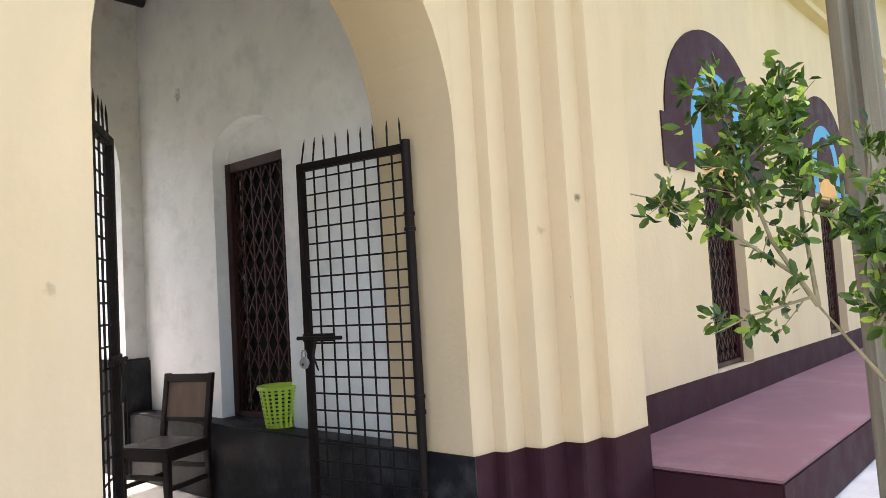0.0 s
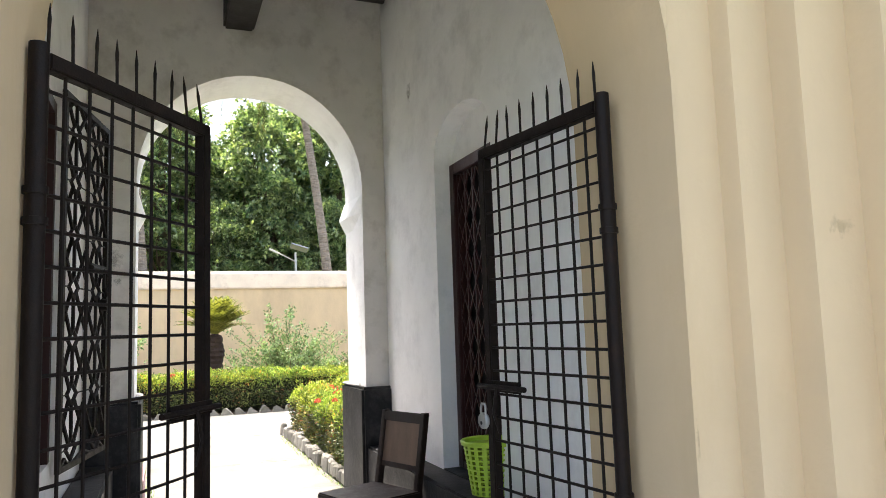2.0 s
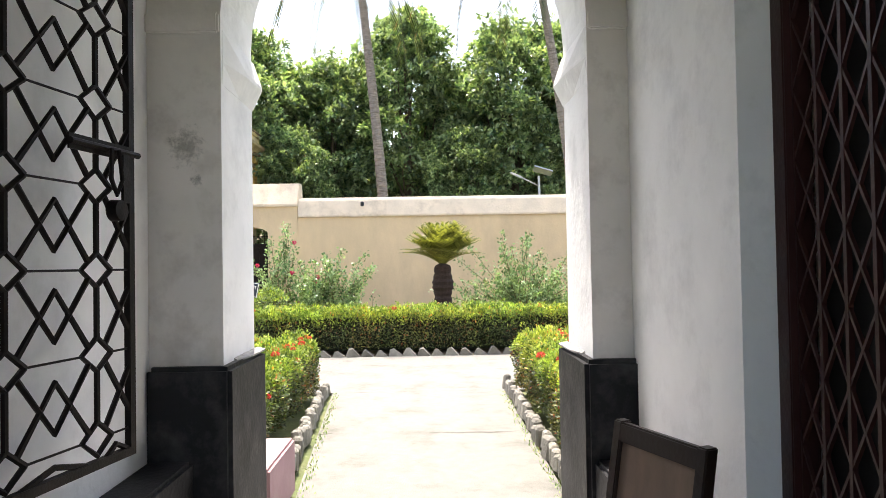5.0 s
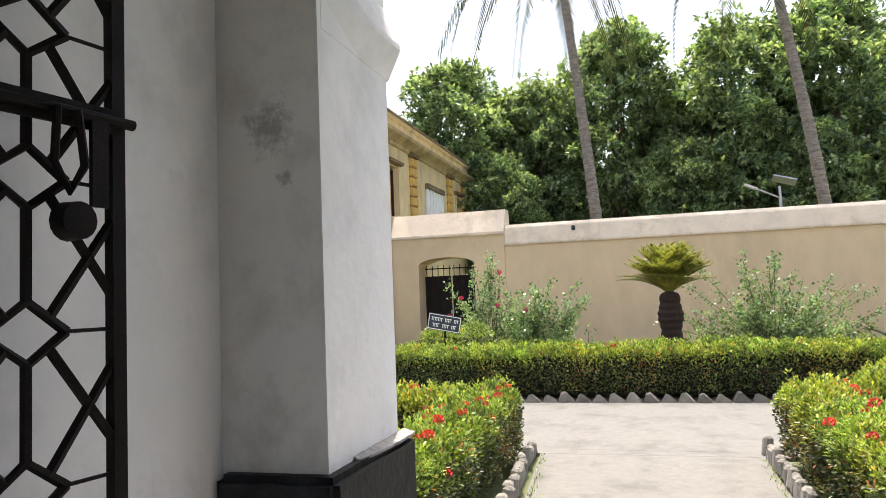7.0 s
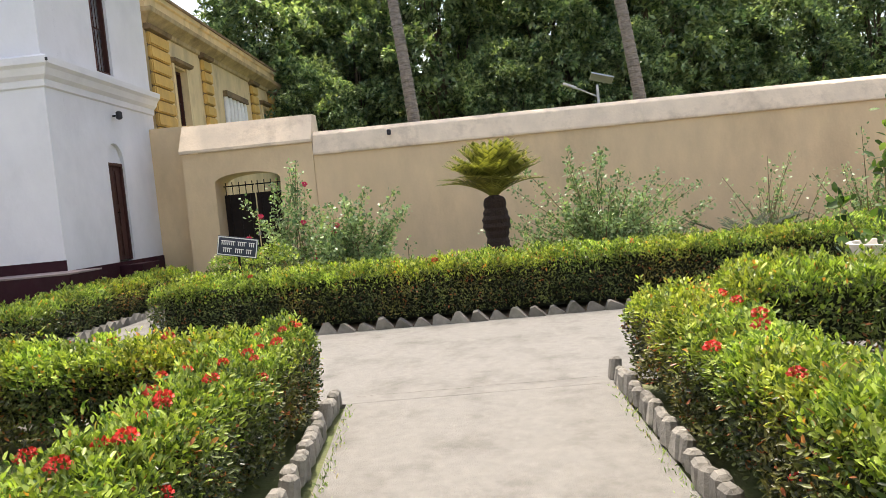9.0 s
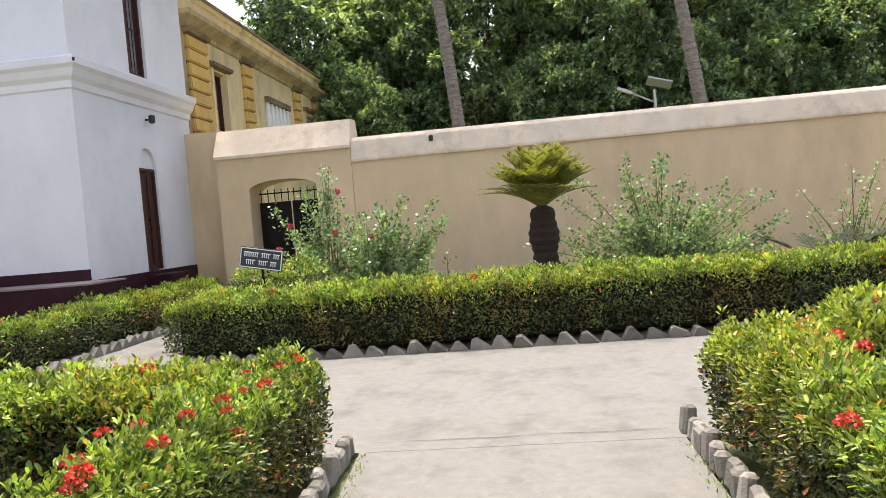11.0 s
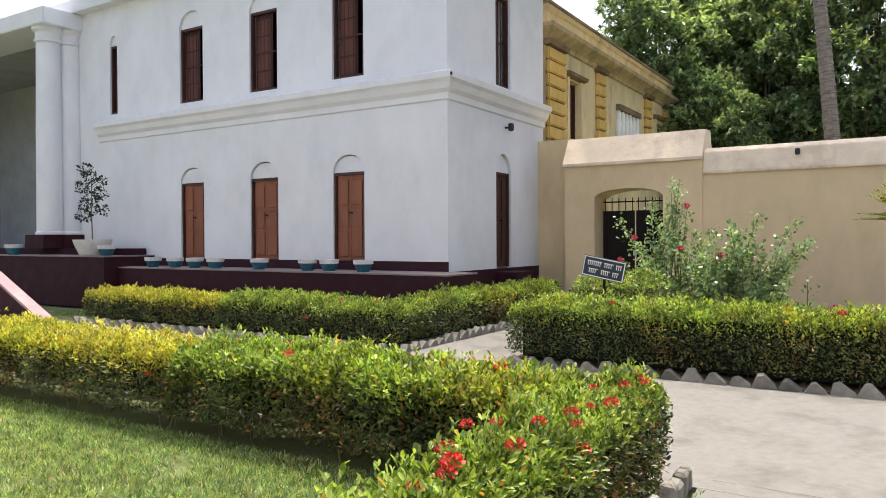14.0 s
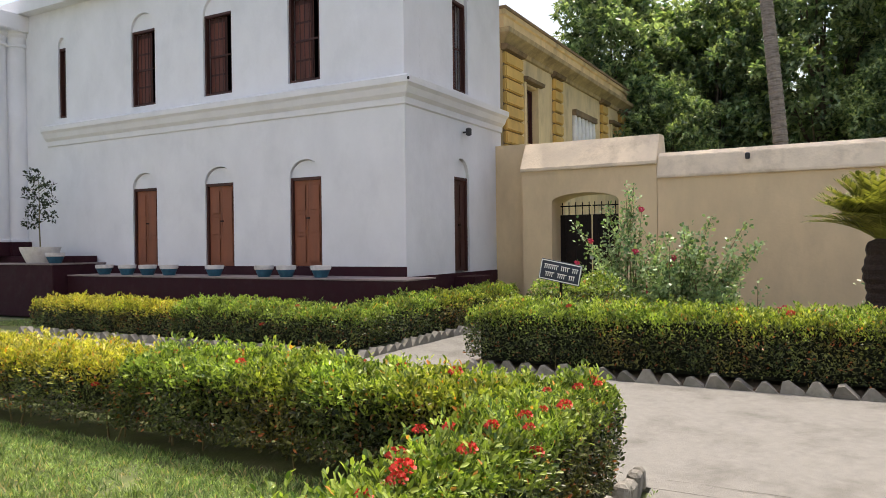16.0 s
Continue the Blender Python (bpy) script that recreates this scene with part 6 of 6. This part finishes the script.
spotlight(pose(-18.58, HY, 3.50, 0, 0, 90), "small black fixture on the white wall")
spotlight(pose(GX + 0.0, 1.02, 2.82) @ Matrix.Scale(0.75, 4), "small black fixture on the garden wall coping")
spotlight(pose(HX + 0.17, HY + 0.17, 4.07, 0, 0, 45) @ Matrix.Scale(0.35, 4), "small black fixture at the corner of the string course")

bowl = thing("flower_bowl", pose(-10.85, 5.50, -0.06), "white pedestal flower bowl with a red flower on the lawn", "planter")
part("pedestal", G().lathe([(0.16, 0), (0.16, 0.06), (0.08, 0.12), (0.07, 0.52), (0.10, 0.58)], 20), M_POTWHITE, bowl, smooth=True)
part("bowl", G().lathe([(0.10, 0.58), (0.22, 0.65), (0.27, 0.78), (0.30, 0.82), (0.26, 0.82), (0.23, 0.77), (0.01, 0.74)], 28), M_POTWHITE, bowl, smooth=True)
flower((0.05, 0.0, 0.86), bowl, np.random.default_rng(1))
shrub("young_tree", (-10.8, 5.5, 0), 2.0, 0.5, 39, "young leafy tree on the lawn", 12, L_CITRUS, 0.08, (), 0.5, 70)


# weeds and litter along the kerbs, scuffs on the plaster
r = np.random.default_rng(91)
n = 800
side = r.random(n) < 0.5
p = np.stack([r.uniform(-10.4, -6.4, n), np.where(side, 1.52 + np.abs(r.normal(0, 0.03, n)), 3.355 - np.abs(r.normal(0, 0.03, n))), np.full(n, -0.005)], 1)
p[:, 1] += np.where(side, (p[:, 0] + 10.4) * 0.07, 0)
v, f = leaves(p, np.tile((0, 0, 1.0), (n, 1)), 0.032, 92, 0.6, 0.1, 0.25, 0.3)
tagged(new("kerb_weeds", leaf_mesh("kerb_weeds", v, f, L_GRASS)), "dry weeds along the path edges", "weeds", kind="stuff")


def stain_material(name, colour, strength):
    """A patchy stain that thins out towards the edge of its patch."""
    m = material(name, colour, 0.95, spread=0.3, scale=25, bump=0.2)
    N, L = m.node_tree.nodes, m.node_tree.links
    co = N.new("ShaderNodeTexCoord")
    ln = N.new("ShaderNodeVectorMath")
    ln.operation = 'DISTANCE'
    ln.inputs[1].default_value = (0.5, 0.5, 0.5)
    L.new(co.outputs["Generated"], ln.inputs[0])
    fall = N.new("ShaderNodeMapRange")
    fall.inputs["From Min"].default_value, fall.inputs["From Max"].default_value = 0.5, 0.05
    fall.inputs["To Min"].default_value, fall.inputs["To Max"].default_value = -0.32, 0.16
    L.new(ln.outputs["Value"], fall.inputs["Value"])
    nz = N.new("ShaderNodeTexNoise")
    nz.inputs["Scale"].default_value, nz.inputs["Detail"].default_value, nz.inputs["Roughness"].default_value = 34, 8, 0.75
    geo = N.new("ShaderNodeNewGeometry")
    L.new(geo.outputs["Position"], nz.inputs["Vector"])
    ad = N.new("ShaderNodeMath")
    L.new(nz.outputs["Fac"], ad.inputs[0])
    L.new(fall.outputs[0], ad.inputs[1])
    mask = N.new("ShaderNodeMapRange")
    mask.inputs["From Min"].default_value, mask.inputs["From Max"].default_value = 0.46, 0.66
    mask.inputs["To Max"].default_value = strength
    L.new(ad.outputs[0], mask.inputs["Value"])
    L.new(mask.outputs[0], N["Principled BSDF"].inputs["Alpha"])
    return m


def scuff(name, m, w, h, seed, mat, label):
    """A soiled patch a millimetre proud of the wall, in the local y-z plane."""
    rr = random.Random(seed)
    pts = [(0.0, w * rr.uniform(0.9, 1.1) * math.cos(a * math.pi / 10), h * rr.uniform(0.9, 1.1) * math.sin(a * math.pi / 10)) for a in range(20)]
    ob = new(name, mesh_of(name, G().add(pts, [tuple(range(20))]), mat, recalc=False))
    ob.matrix_world = m @ pose(0.0012, 0, 0)
    return tagged(ob, label, "stain", "", "structure")


M_SCUFF = stain_material("grey_scuff", (0.36, 0.35, 0.34), 0.42)
M_SCUFF2 = stain_material("brown_scuff", (0.36, 0.26, 0.15), 0.22)
M_SCUFF3 = stain_material("black_flecks", (0.10, 0.08, 0.06), 0.55)
scuff("stain_pillar", pose(VX0 + 0.001, 1.53, 1.90), 0.16, 0.20, 1, M_SCUFF, "grey scuffed patch on the limewash")
scuff("stain_pillar_2", pose(VX0 + 0.001, 1.57, 1.76), 0.06, 0.06, 2, M_SCUFF, "grey scuffed patch on the limewash")
scuff("stain_wall", pose(-5.0, RY - 0.001, 3.02, 0, 0, -90), 0.10, 0.14, 3, M_SCUFF, "grey scuffed patch on the limewash")
scuff("stain_front", pose(FX1 + 0.001, 1.38, 1.42), 0.05, 0.06, 4, M_SCUFF2, "brown scuff on the cream wall")
scuff("stain_pier", pose(-1.844, 3.71, 1.64), 0.09, 0.06, 5, M_SCUFF2, "brown scratched patch on the cream pier")
scuff("stain_pier_2", pose(-1.726, 3.90, 1.80), 0.07, 0.045, 6, M_SCUFF3, "black flecks on the cream pier")
scuff("stain_jamb", pose(FX1 + 0.006, 3.318, 1.02), 0.02, 0.12, 7, M_SCUFF2, "flaked plaster at the jamb edge")
scuff("stain_front_2", pose(FX1 + 0.001, 1.12, 1.60), 0.05, 0.04, 11, M_SCUFF, "grey scuff on the cream wall")
